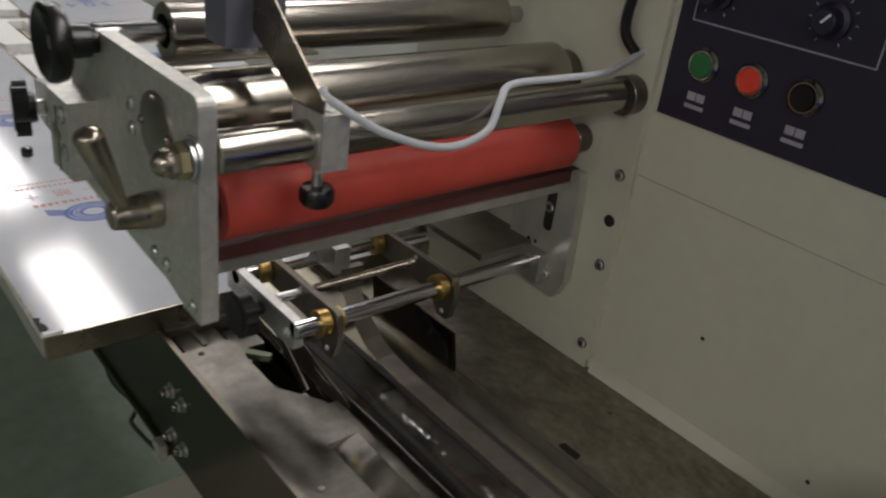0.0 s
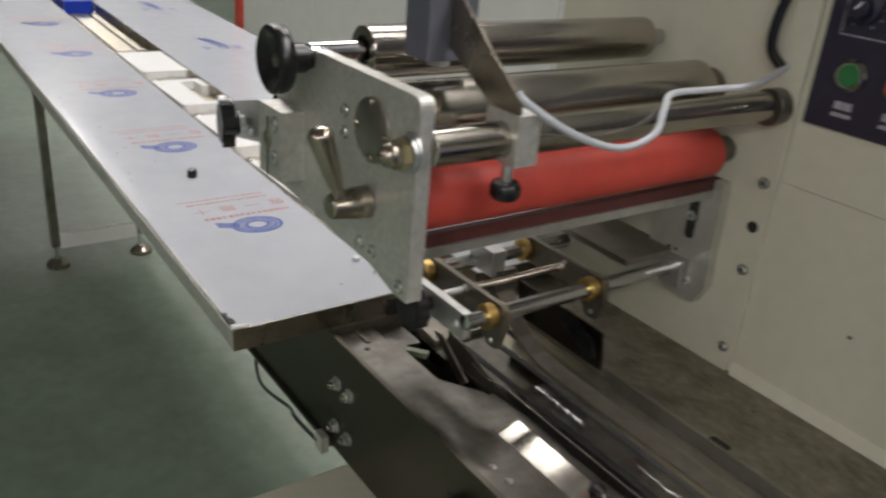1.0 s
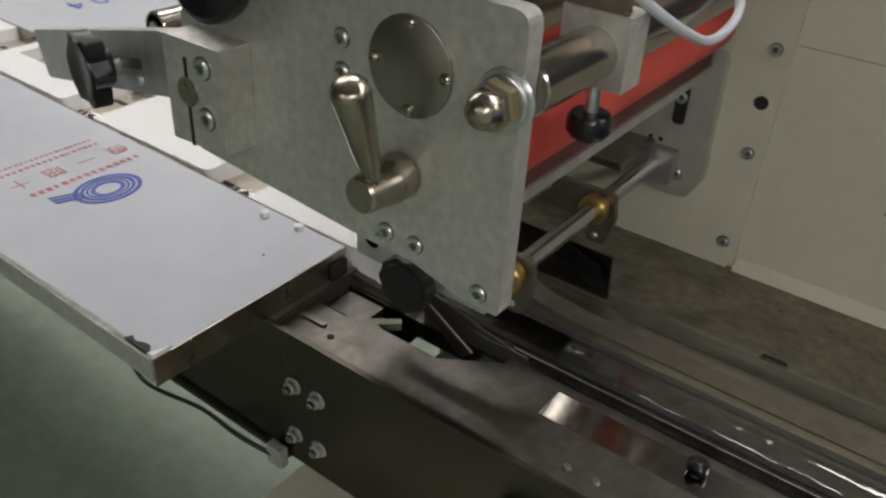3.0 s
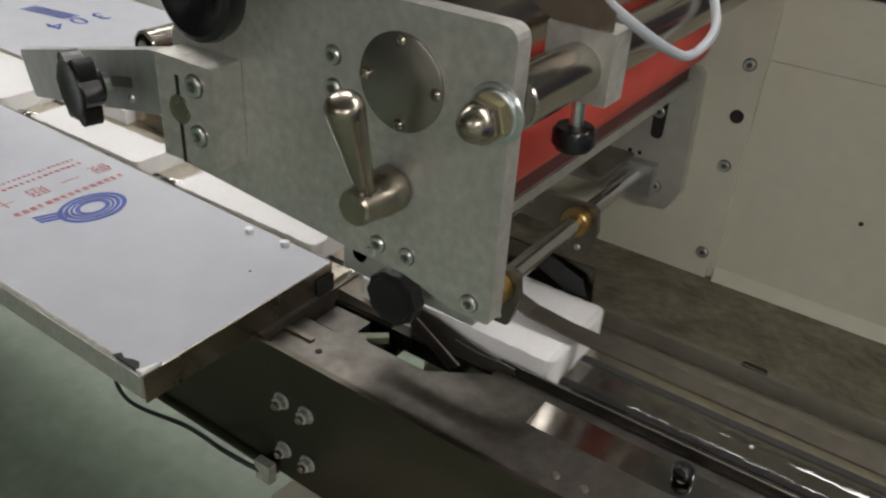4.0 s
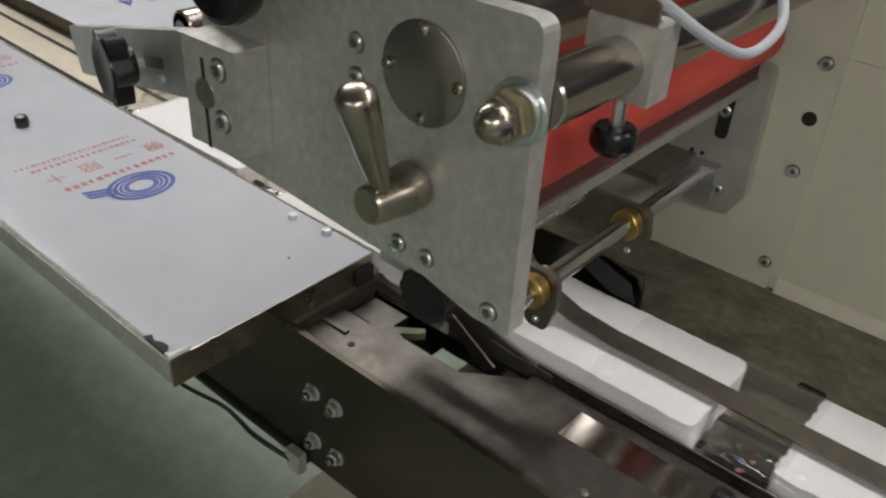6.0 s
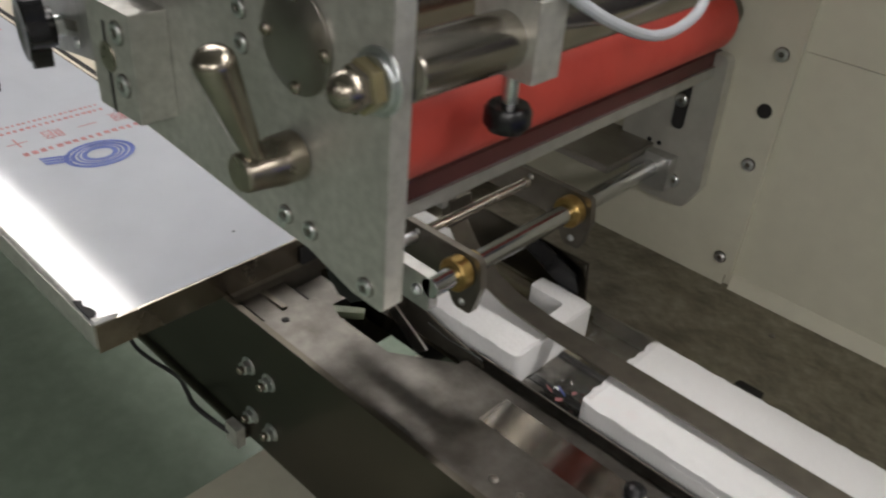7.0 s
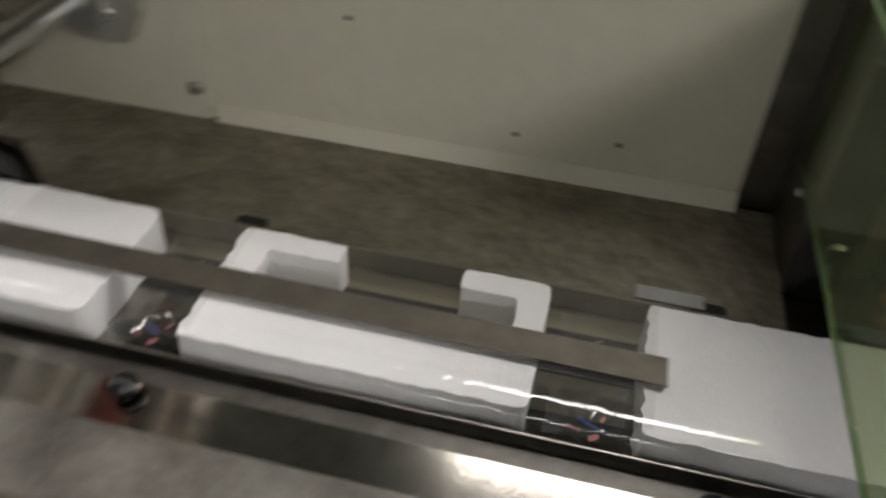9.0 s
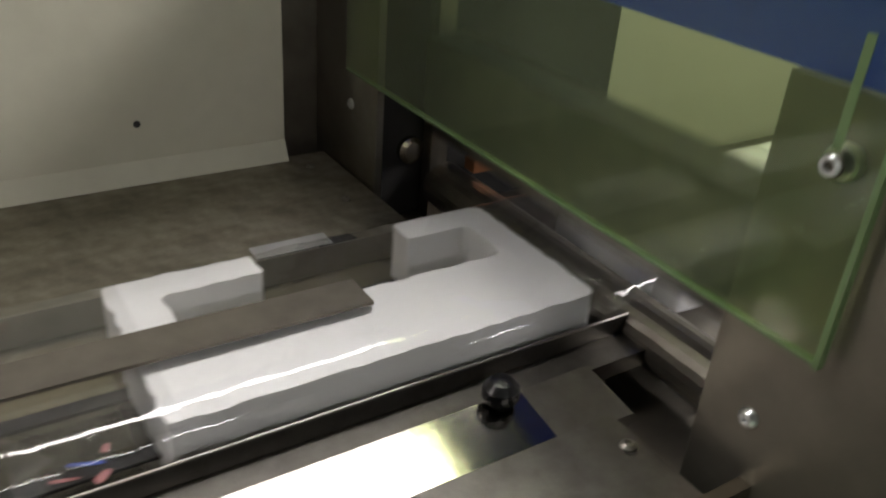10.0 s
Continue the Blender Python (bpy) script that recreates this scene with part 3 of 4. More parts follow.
def film_print(cx, cy, n):
    bm = bmesh.new()
    for r0, r1 in ((0.0095, 0.0135), (0.0148, 0.0168), (0.0182, 0.0212), (0.0226, 0.0264)):
        ring_print(bm, cx, cy, r0, r1)
    for k in range(3):
        d = -0.0235 + 0.0058 * k
        bm.faces.new([bm.verts.new((cx + x, cy + y, 0.0006)) for x, y in ((d + 0.010, -0.024), (d + 0.0145, -0.024), (d + 0.0045, -0.05), (d, -0.05))])
    part("blue_ring_print", bm, LOGO_BLUE, inf, "blue ring emblem printed on the film")
    rnd = random.Random(5 + n)
    for x, h, y0, y1, step in ((-0.041, 0.008, -0.058, 0.058, 0.0082), (-0.093, 0.0055, -0.065, 0.05, 0.0065), (-0.105, 0.0045, -0.075, 0.05, 0.0055)):
        bm = bmesh.new()
        y = y0
        while y < y1:
            w = step * rnd.uniform(0.45, 0.75)
            bm.faces.new([bm.verts.new((cx + xx, cy + yy, 0.0006)) for xx, yy in ((x, y), (x + h * rnd.uniform(0.6, 1), y), (x + h, y + w), (x, y + w))])
            y += step
        part("red_print_line", bm, LOGO_RED, inf, "row of small red print")
    for k, ch in enumerate("假一賠十"):
        cu = bpy.data.curves.new("red_character", "FONT")
        cu.body, cu.size, cu.align_x, cu.align_y = ch, 0.022, "CENTER", "CENTER"
        cu.materials.append(LOGO_RED)
        ob = new("red_character", cu)
        ob.parent = inf
        ob.matrix_basis = pose(cx - 0.066, cy + 0.055 - 0.036 * k, 0.0007, 0, 0, -90)


for n in range(5):
    film_print(-0.238 - 0.335 * n, 0.092, n)
for n in range(4):
    cu = bpy.data.curves.new("blue_number", "FONT")
    cu.body, cu.size, cu.align_x, cu.align_y = "3 0 4", 0.05, "CENTER", "CENTER"
    cu.materials.append(LOGO_BLUE)
    ob = new("blue_number", cu)
    ob.parent = inf
    ob.matrix_basis = pose(-0.75 - 0.5 * n, 0.43, 0.0007, 0, 0, -90)
    bm = bmesh.new()
    for k in range(5):
        v = [bm.verts.new((-0.86 - 0.5 * n + x, 0.40 + y + 0.006 * k, 0.0006)) for x, y in ((0, 0), (0.09, 0.02), (0.09, 0.0235), (0, 0.0035))]
        bm.faces.new(v)
    part("blue_stripe_print", bm, LOGO_BLUE, inf, "blue slanted stripes printed on the film")


feed = thing("feed_block", "small blue block in the far end of the channel", "feed block", at=TILT)
part("block", box(-2.0, -1.82, 0.19, 0.265, -0.028, 0.012, 0.004), BLUE, feed)


def trestle(x):
    t = thing("table_trestle", "square steel table legs with round levelling feet", "table leg", "table trestles", at=pose(x, 0, 0))
    for y in (0.105, 0.363):
        leg = part("leg", box(-0.012, 0.012, y - 0.012, y + 0.012, -0.68, 0.03, 0.002), STEEL, t)
        part("foot_stem", rod((0, y, -0.74), (0, y, -0.66), 0.006, 12), ZINC, leg)
        part("foot_pad", lathe([(0, 0.034), (0.012, 0.034), (0.022, 0.024), (0.028, 0.012)], (0, y, -0.75), (0, 0, 1), 24), NICKEL, leg, smooth=True)
    # white panel colour in place of the light that the metal bar catches
    part("crossbar", box(-0.014, 0.014, 0.117, 0.351, -0.685, -0.640, 0.002), PARTITION, t, "metal crossbar coloured white for the light on it")


trestle(-2.15)

# ---- roller head ----
head = thing("side_plate", "thick brushed aluminium side plate of the roller head", "machine plate")
part("plate", prism(rounded([(-0.003, 0.335), (-0.003, 0.1775), (-0.026, 0.178), (-0.060, 0.187), (-0.10, 0.1885), (-0.232, 0.199), (-0.236, 0.285), (-0.185, 0.335)], [0.009, 0.003, 0.004, 0.006, 0.004, 0.004, 0.01, 0.02]), 0.0, 0.012, 0.0012), ALU, head)
for x, z in ((-0.109, 0.299), (-0.109, 0.2815), (-0.078, 0.199), (-0.058, 0.1985), (-0.016, 0.1865)):
    screw(socket_screw, "cap_screw", (x, 0.0, z), (0, -1, 0), ZINC, head, 0.0048)
part("small_plug", rod((-0.083, 0.002, 0.192), (-0.083, -0.0008, 0.192), 0.0035, 14), ZINC, head)
disc = part("bearing_cover", lathe([(0, 0.0250), (0.0016, 0.0250), (0.002, 0.0244)], (-0.0648, -0.0002, 0.2955), (0, -1, 0), 48), STEEL, head, "round cover disc with four screws", True)
for dx, dz in ((0, 0.0215), (0, -0.0215), (0.0215, 0), (-0.0215, 0)):
    screw(pan_screw, "cover_screw", (-0.0645 + dx, -0.0022, 0.2955 + dz), (0, -1, 0), NICKEL, disc, 0.0033)
nut = part("washer", lathe([(0, 0.0150), (0.0014, 0.0150), (0.0018, 0.0145)], (-0.0105, -0.0002, 0.2945), (0, -1, 0), 28), ZINC, head)
part("spring_washer", lathe([(0, 0.0118), (0.0003, 0.0124), (0.0024, 0.0124), (0.0027, 0.0118)], (-0.0105, -0.0022, 0.2945), (0, -1, 0), 28), ZINC, nut)
part("hex_nut", lathe([(0, 0.0108), (0.0006, 0.0118), (0.0064, 0.0118), (0.007, 0.0108)], (-0.0105, -0.0052, 0.2945), (0, -1, 0), 6), GOLD_ZINC, nut, "yellow passivated hex nut")
part("dome_flange", lathe([(0, 0.0096), (0.0004, 0.0106), (0.0034, 0.0106), (0.0040, 0.0098)], (-0.0105, -0.0124, 0.2945), (0, -1, 0), 6), NICKEL, nut)
part("dome_cap", lathe([(0, 0.0090), (0.001, 0.0090), (0.0035, 0.0086), (0.007, 0.0068), (0.0092, 0.0040), (0.0102, 0.0012)], (-0.0105, -0.0162, 0.2945), (0, -1, 0), 28), NICKEL, nut, smooth=True)

lever = thing("clamp_lever", "nickel-plated clamp lever with a tapered grip on the plate", "lever")
part("hub", lathe([(0, 0.0122), (0.001, 0.0128), (0.013, 0.0125), (0.014, 0.0120), (0.022, 0.0108), (0.031, 0.0098), (0.0325, 0.0085)], (-0.0685, -0.0005, 0.2375), (0, -1, 0), 36), NICKEL, lever, smooth=True)
d = Vector((-0.0635, -0.0455, 0.2995)) - Vector((-0.0665, -0.024, 0.241))
part("grip", lathe([(0, 0.0048), (0.012, 0.0052), (0.02, 0.0065), (d.length - 0.005, 0.0096), (d.length - 0.002, 0.0093), (d.length + 0.0005, 0.0075), (d.length + 0.002, 0.004)], (-0.0665, -0.024, 0.241), d, 28), NICKEL, lever, smooth=True)

brk = thing("clamp_bracket", "aluminium clamp bracket with an arm on the side plate", "bracket")
blk = prism(rounded([(-0.2245, 0.28), (-0.1775, 0.28), (-0.1775, 0.218), (-0.2245, 0.2165)], 0.001), -0.0225, -0.0003, 0.0009)
part("block", blk, ALU, brk)
part("bore", rod((-0.2065, -0.0231, 0.2495), (-0.2065, -0.0215, 0.2495), 0.0088, 28, 0.0002), NICKEL, brk, "round bored shaft end")
part("slit", box(-0.2078, -0.2052, -0.0229, -0.0222, 0.2165, 0.2405), VOID, brk)
part("slit", box(-0.2078, -0.2052, -0.0229, -0.0222, 0.2585, 0.270), VOID, brk)
for z in (0.267, 0.237):
    screw(socket_screw, "cap_screw", (-0.192, -0.0225, z), (0, -1, 0), ZINC, brk, 0.0062)
SLANT = pose(-0.224, -0.016, 0, 0, 0, -12)
arm_pts = [(0, 0.2785), (0, 0.2405), (-0.226, 0.181), (-0.243, 0.2145), (-0.006, 0.2785)]
part("arm", prism(rounded(arm_pts, [0.001, 0.002, 0.006, 0.003, 0.004]), -0.0055, 0.0055, 0.0008), ALU_EDGE, brk, at=SLANT)
part("slot", prism(rounded([(-0.155, 0.222), (-0.035, 0.2535), (-0.035, 0.2465), (-0.155, 0.215)], 0.0028), -0.0062, -0.0053, 0, 1), PLATE_DARK, brk, at=SLANT)
bm = bmesh.new()
socket_screw(bm, (-0.040, -0.0055, 0.2385), (0, -1, 0), 0.0035)
part("arm_screw", bm, ZINC, brk, smooth=True, at=SLANT)
star_knob("star_knob", "black plastic star knob on the bracket arm", SLANT @ pose(-0.074, -0.0057, 0.2385), 0.0245, 0.014, 6, 0.74)

wheel = thing("hand_wheel", "round black hand knob with a thick hub on the side plate", "hand knob")
part("hub", lathe([(0, 0.009), (0.010, 0.0095), (0.012, 0.012), (0.025, 0.0125), (0.029, 0.016)], (-0.170, 0.006, 0.3275), (0, -1, 0), 28), BLACK, wheel, smooth=True)
part("rim", lathe([(0, 0.012), (0.001, 0.022), (0.004, 0.027), (0.010, 0.0285), (0.015, 0.0275), (0.017, 0.024), (0.0155, 0.018), (0.010, 0.011), (0.009, 0.002)], (-0.170, -0.021, 0.3275), (0, -1, 0), 40), BLACK, wheel, smooth=True)
part("centre_cap", lathe([(0, 0.007), (0.002, 0.0065), (0.003, 0.003)], (-0.170, -0.030, 0.3275), (0, -1, 0), 20), CHROME, wheel, smooth=True)


def roller(name, label, x, z, r, y0, y1, mat, shaft_r, s0, s1, inner=0.0):
    t = thing(name, label, "roller")
    prof = [(0, r - 0.002 if not inner else inner), (0.0 if not inner else 0.0, r - 0.001), (0.001, r), (y1 - y0 - 0.001, r), (y1 - y0, r - 0.001)]
    if inner:
        prof = [(0.012, inner * 0.4), (0.012, inner), (0.0, inner + 0.001), (0, r - 0.0008)] + prof[2:]
    part("barrel", lathe(prof, (x, y0, z), (0, 1, 0), 56), mat, t, smooth=True)
    part("shaft", rod((x, s0, z), (x, s1, z), shaft_r, 20), SHAFT, t)
    return t


roller("guide_bar", "polished steel guide bar across the roller head", -0.0105, 0.296, 0.0143, 0.0125, 0.398, CHROME, 0.008, 0.013, 0.424)
roller("red_rubber_roller", "red silicone rubber roller with a soiled surface", -0.058, 0.2365, 0.0255, 0.034, 0.392, RED, 0.009, 0.0125, 0.424, 0.014)
roller("steel_roller", "large polished steel feed roller", -0.094, 0.292, 0.0305, 0.03, 0.40, CHROME, 0.010, 0.0125, 0.424, 0.02)
roller("idler_roller", "polished steel idler roller at the rear of the head", -0.172, 0.331, 0.0215, 0.05, 0.395, CHROME, 0.0085, -0.002, 0.424, 0.012)
roller("front_idler", "short polished steel idler tube behind the clamp bracket", -0.305, 0.252, 0.011, 0.03, 0.15, CHROME, 0.005, 0.028, 0.155, 0.008)
for x, z, r in ((-0.0105, 0.2945, 0.017), (-0.094, 0.292, 0.021), (-0.058, 0.2365, 0.013), (-0.172, 0.331, 0.0)):
    if r:
        fl_ = thing("shaft_collar", "dark round shaft collar at the frame plate", "collar")
        part("ring", lathe([(0, r), (0.001, r + 0.001), (0.017, r + 0.001), (0.018, r)], (x, 0.4055, z), (0, 1, 0), 32), PLATE_DARK, fl_, smooth=True)
low = thing("scraper_bar", "flat aluminium bar below the red roller", "bar")
part("bar", box(-0.064, -0.050, 0.0125, 0.4225, 0.186, 0.1945, 0.0008), ALU_EDGE, low)
# added strip: its dark red stands in for the roller's shaded underside
part("roller_shade_strip", box(-0.0615, -0.0525, 0.0125, 0.4225, 0.1945, 0.2055, 0.0006), ROLLER_SHADE, low, "added dark red strip for the shaded underside of the roller")
tie = thing("cross_plate", "dark flat cross plate behind the feed roller", "bar")
part("plate", box(-0.146, -0.128, 0.0125, 0.16, 0.317, 0.3195, 0.0004), PLATE_DARK, tie)

# photo sensor on the guide bar
sen = thing("sensor_holder", "aluminium sensor holder clamped on the guide bar", "sensor holder")
part("block", box(-0.030, 0.0085, 0.079, 0.100, 0.279, 0.318, 0.0009), ALU, sen)
part("bracket", prism([(-0.028, 0.3183), (0.006, 0.3183), (0.006, 0.328), (-0.036, 0.359), (-0.088, 0.399), (-0.088, 0.35)], 0.0800, 0.0818, 0.0003, 1), NICKEL, sen, "thin bent steel bracket")
screw(pan_screw, "holder_screw", (0.0, 0.089, 0.318), (0, 0, 1), ZINC, sen, 0.0035)
part("stud", rod((-0.0105, 0.089, 0.280), (-0.0105, 0.089, 0.255), 0.004, 14), ZINC, sen)
kb = part("thumb_knob", lathe([(0, 0.004), (0.001, 0.0105), (0.004, 0.0125), (0.011, 0.0125), (0.0145, 0.010), (0.0155, 0.002)], (-0.0105, 0.089, 0.262), (0, 0, -1), 28), BLACK, sen, "round black thumb knob", True)
eye = thing("photo_sensor", "blue-grey photoelectric sensor over the feed roller", "sensor")
part("case", box(-0.122, -0.0885, 0.060, 0.106, 0.338, 0.44, 0.002), SENSOR, eye)
part("lens_foot", lathe([(0, 0.009), (0.006, 0.010), (0.007, 0.0095)], (-0.105, 0.083, 0.3315), (0, 0, 1), 20), SENSOR_LIGHT, eye)
part("badge", box(-0.115, -0.105, 0.0592, 0.0601, 0.385, 0.40, 0.0004), SENSOR_LIGHT, eye)
cable = tagged(part("sensor_cable", tube([(-0.002, 0.083, 0.333), (0.006, 0.088, 0.326), (0.019, 0.124, 0.304), (0.017, 0.179, 0.2865), (0.017, 0.217, 0.294), (0.004, 0.24, 0.311), (-0.008, 0.262, 0.3185), (-0.010, 0.32, 0.318), (-0.013, 0.385, 0.318), (-0.010, 0.425, 0.335)], 0.0030), CABLE, smooth=True), "grey sensor cable sagging between holder and frame", "cable")
grom = thing("cable_grommet", "black rubber grommet loop on the frame plate", "grommet")
part("loop", tube([(-0.012, 0.42, 0.33), (-0.025, 0.412, 0.35), (-0.022, 0.412, 0.39), (-0.012, 0.42, 0.42)], 0.005), BLACK, grom, smooth=True)

# ---- film guide carriage ----
car = thing("guide_carriage", "adjustable carriage on two polished shafts with brass bushes", "guide carriage")
S1, S2, SZ = -0.081, -0.189, 0.093
for x, y1 in ((S1, 0.415), (S2, 0.345)):
    part("shaft", rod((x, 0.118, SZ), (x, y1, SZ), 0.008, 24), SHAFT, car)
part("front_plate", prism(rounded([(-0.205, 0.101), (-0.0805, 0.101), (-0.0805, 0.073), (-0.205, 0.075)], 0.003), 0.118, 0.127, 0.001), ALU_EDGE, car, "bright aluminium end plate")
screw(pan_screw, "plate_screw", (-0.092, 0.118, 0.086), (0, -1, 0), ZINC, car, 0.005)
for y in (0.152, 0.285):
    pl = part("carriage_plate", prism(rounded([(-0.206, 0.108), (-0.066, 0.108), (-0.063, 0.085), (-0.070, 0.059), (-0.086, 0.059), (-0.098, 0.078), (-0.206, 0.080)], 0.006), y, y + 0.006, 0.0006), PLATE_DARK, car, "dark steel carriage plate")
    for x in (S1, S2):
        part("bush", lathe([(0, 0.0118), (0.001, 0.0129), (0.010, 0.0129), (0.0112, 0.0118)], (x, y - 0.0115, SZ), (0, 1, 0), 28), BRASS, car, "brass flange bush", True)
        part("bush_back", lathe([(0, 0.0105), (0.007, 0.0105)], (x, y + 0.006, SZ), (0, 1, 0), 24), BRASS, car, smooth=True)
    screw(pan_screw, "plate_screw", (-0.079, y, 0.066), (0, -1, 0), ZINC, car, 0.003)
    screw(pan_screw, "plate_screw", (-0.127, y, 0.103), (0, -1, 0), ZINC, car, 0.0025)
th = bmesh.new()
prof = []
for k in range(70):
    prof += [(k * 0.0018, 0.0036), (k * 0.0018 + 0.0009, 0.0042)]
add_lathe(th, prof, (-0.130, 0.16, SZ + 0.004), (0, 1, 0), 12)
part("threaded_rod", th, NICKEL, car, "threaded adjusting rod", True)
part("spindle", rod((-0.130, 0.128, SZ + 0.004), (-0.130, 0.16, SZ + 0.004), 0.0042, 14), ZINC, car)
part("slide_block", box(-0.192, -0.152, 0.205, 0.222, 0.09, 0.118, 0.001), ALU_EDGE, car, "bright aluminium slide block")
part("rear_bracket", box(-0.196, -0.088, 0.338, 0.418, 0.104, 0.111, 0.001), STEEL, car, "flat steel rear bracket")
part("rear_block", box(-0.10, -0.062, 0.398, 0.4105, 0.076, 0.108, 0.001), ALU_EDGE, car)
adj = star_knob("adjusting_knob", "black ribbed adjusting knob in front of the carriage", pose(-0.138, 0.116, 0.086), 0.0225, 0.014, 10, 0.93)
for c in adj.children:
    c.data.materials[0] = KNOB_BLACK

slot = thing("slotted_plate", "machined aluminium plate with a slot bolted to the frame", "bracket plate")
part("plate", prism(rounded([(-0.122, 0.205), (-0.040, 0.205), (-0.036, 0.085), (-0.048, 0.062), (-0.092, 0.062), (-0.1, 0.105), (-0.122, 0.105)], [0.004, 0.008, 0.004, 0.004, 0.004, 0.002, 0.002]), 0.411, 0.4238, 0.001), WALL_PLATE, slot)
part("slot_hole", prism(rounded([(-0.0765, 0.178), (-0.0645, 0.178), (-0.0645, 0.132), (-0.0765, 0.132)], 0.0058), 0.4103, 0.4112, 0, 1), VOID, slot)
screw(socket_screw, "cap_screw", (-0.0715, 0.4103, 0.158), (0, -1, 0), ZINC, slot, 0.0055)
screw(socket_screw, "cap_screw", (-0.0615, 0.411, 0.084), (0, -1, 0), ZINC, slot, 0.0055)
for x in (-0.093, -0.083):
    part("pin_hole", rod((x, 0.4104, 0.113), (x, 0.412, 0.113), 0.0022, 10, 0.0001), VOID, slot)

# folding parts under the carriage
fold = thing("film_folder", "bent steel folding plates that close the film round the product", "film folder")
part("blade", prism([(-0.178, 0.026), (-0.162, 0.028), (-0.112, -0.003), (-0.122, -0.012)], 0.1545, 0.1565, 0.0003, 1), STEEL, fold, "slanted bright steel blade")
part("near_former", prism([(-0.176, -0.012), (-0.176, 0.022), (-0.150, 0.018), (-0.115, 0.009), (-0.086, 0.004), (-0.070, -0.001), (-0.064, -0.012)], 0.1735, 0.1753, 0.0003, 1), PLATE_DARK, fold, "dark polished side former")
part("former_lip", tube([(-0.128, 0.1728, 0.006), (-0.105, 0.1722, 0.0035), (-0.085, 0.1718, 0.0048), (-0.068, 0.1722, 0.004)], 0.0008, 8), SHAFT, fold, "bright wire lip on the former")
part("far_former", prism([(0.294, 0.0), (0.288, 0.048), (0.290, 0.048), (0.298, 0.0)], -0.20, -0.06, 0.0004, 1, "yz"), SKIRT, fold)
part("black_flap", prism([(-0.115, 0.052), (-0.068, 0.036), (-0.062, 0.018), (-0.075, 0.014), (-0.12, 0.035)], 0.284, 0.2865, 0.0005, 1), BLACK, fold, "small black plastic flap")
part("ramp", prism([(-0.268, 0.0), (-0.2, -0.006), (-0.2, -0.012), (-0.268, -0.012)], 0.175, 0.29, 0.0004, 1), PLATE_DARK, fold)
strip_g = thing("plastic_strip", "pale green plastic strip beside the deck opening", "plastic strip")
part("strip", prism(rounded([(-0.223, 0.1305), (-0.219, 0.1365), (-0.190, 0.160), (-0.186, 0.155), (-0.190, 0.150), (-0.212, 0.1305)], 0.0012), -0.0160, -0.0090, 0.0006, 1, "xy"), PALE_GREEN, strip_g)
part("foot", box(-0.215, -0.196, 0.136, 0.150, -0.0545, -0.0162, 0.001), PLATE_DARK, strip_g)
inf_end = thing("transfer_plate", "small steel transfer plates at the table end", "transfer plate")
part("plate", box(-0.264, -0.226, 0.084, 0.128, -0.010, -0.006, 0.0006), DECK, inf_end)
part("slotted_strip", box(-0.262, -0.230, 0.103, 0.108, -0.006, -0.0035, 0.0004), PLATE_DARK, inf_end)
part("side_block", box(-0.255, -0.215, 0.135, 0.165, -0.05, -0.012, 0.001), DECK, inf_end)

part("end_guard", box(-0.2660, -0.2635, 0.150, 0.1705, -0.045, 0.018, 0.0006), BLACK_MATT, inf_end, "black plate under the table end")

# ---- outlet side ----
out_ = thing("sealing_station", "sealing station housing with a dark outlet opening", "sealing station")
part("rear_panel", box(0.4475, 0.452, 0.36, 0.4446, -0.45, 0.185, 0.0006), STEEL, out_, "brushed steel side panel")
part("front_panel", box(0.4475, 0.453, -0.12, 0.1, -0.14, 0.150, 0.0008), SIDE_STEEL, out_, "brushed steel side panel")
part("belt_bed", box(0.453, 1.19, 0.1, 0.372, -0.06, -0.03), PLATE_DARK, out_)
# black inner walls and floor carry the shade of the outlet in their colour
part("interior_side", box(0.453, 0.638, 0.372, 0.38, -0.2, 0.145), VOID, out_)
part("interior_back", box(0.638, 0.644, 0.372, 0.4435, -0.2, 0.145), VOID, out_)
for y in (0.1015, 0.358):
    part("jaw_post", box(0.486, 0.498, y, y + 0.010, -0.06, 0.1475, 0.001), PLATE_DARK, out_)
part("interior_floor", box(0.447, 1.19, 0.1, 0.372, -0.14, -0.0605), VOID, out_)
part("far_lip", box(1.19, 1.2, -0.1, 0.44, -0.2, 0.05), PLATE_DARK, out_)
part("outlet_roller", rod((0.497, 0.105, -0.006), (0.497, 0.36, -0.006), 0.015, 24), PLATE_DARK, out_)
part("outlet_belt", box(0.515, 1.19, 0.14, 0.32, -0.018, -0.0125), PLATE_DARK, out_)
part("jaw_bolt", lathe([(0, 0.009), (0.004, 0.009), (0.006, 0.006)], (0.478, 0.372, 0.016), (0, -1, 0), 18), NICKEL, out_)
part("copper_bar", box(0.50, 0.56, 0.33, 0.34, 0.012, 0.02, 0.001), COPPER, out_)
screw(pan_screw, "panel_screw", (0.4475, 0.079, 0.029), (-1, 0, 0), ZINC, out_, 0.004)
screw(pan_screw, "panel_screw", (0.4475, 0.393, 0.043), (-1, 0, 0), ZINC, out_, 0.0035)
jaw = thing("sealing_jaw", "dark steel sealing jaw sliding on two posts", "sealing jaw")
part("jaw_block", box(0.478, 0.506, 0.112, 0.357, 0.014, 0.060, 0.002), PLATE_DARK, jaw)
part("heater_bar", box(0.484, 0.500, 0.114, 0.355, 0.0, 0.0138, 0.001), STEEL, jaw, "worn steel heater bar")
hous = thing("jaw_housing", "bright blue painted sealing jaw housing", "machine housing")
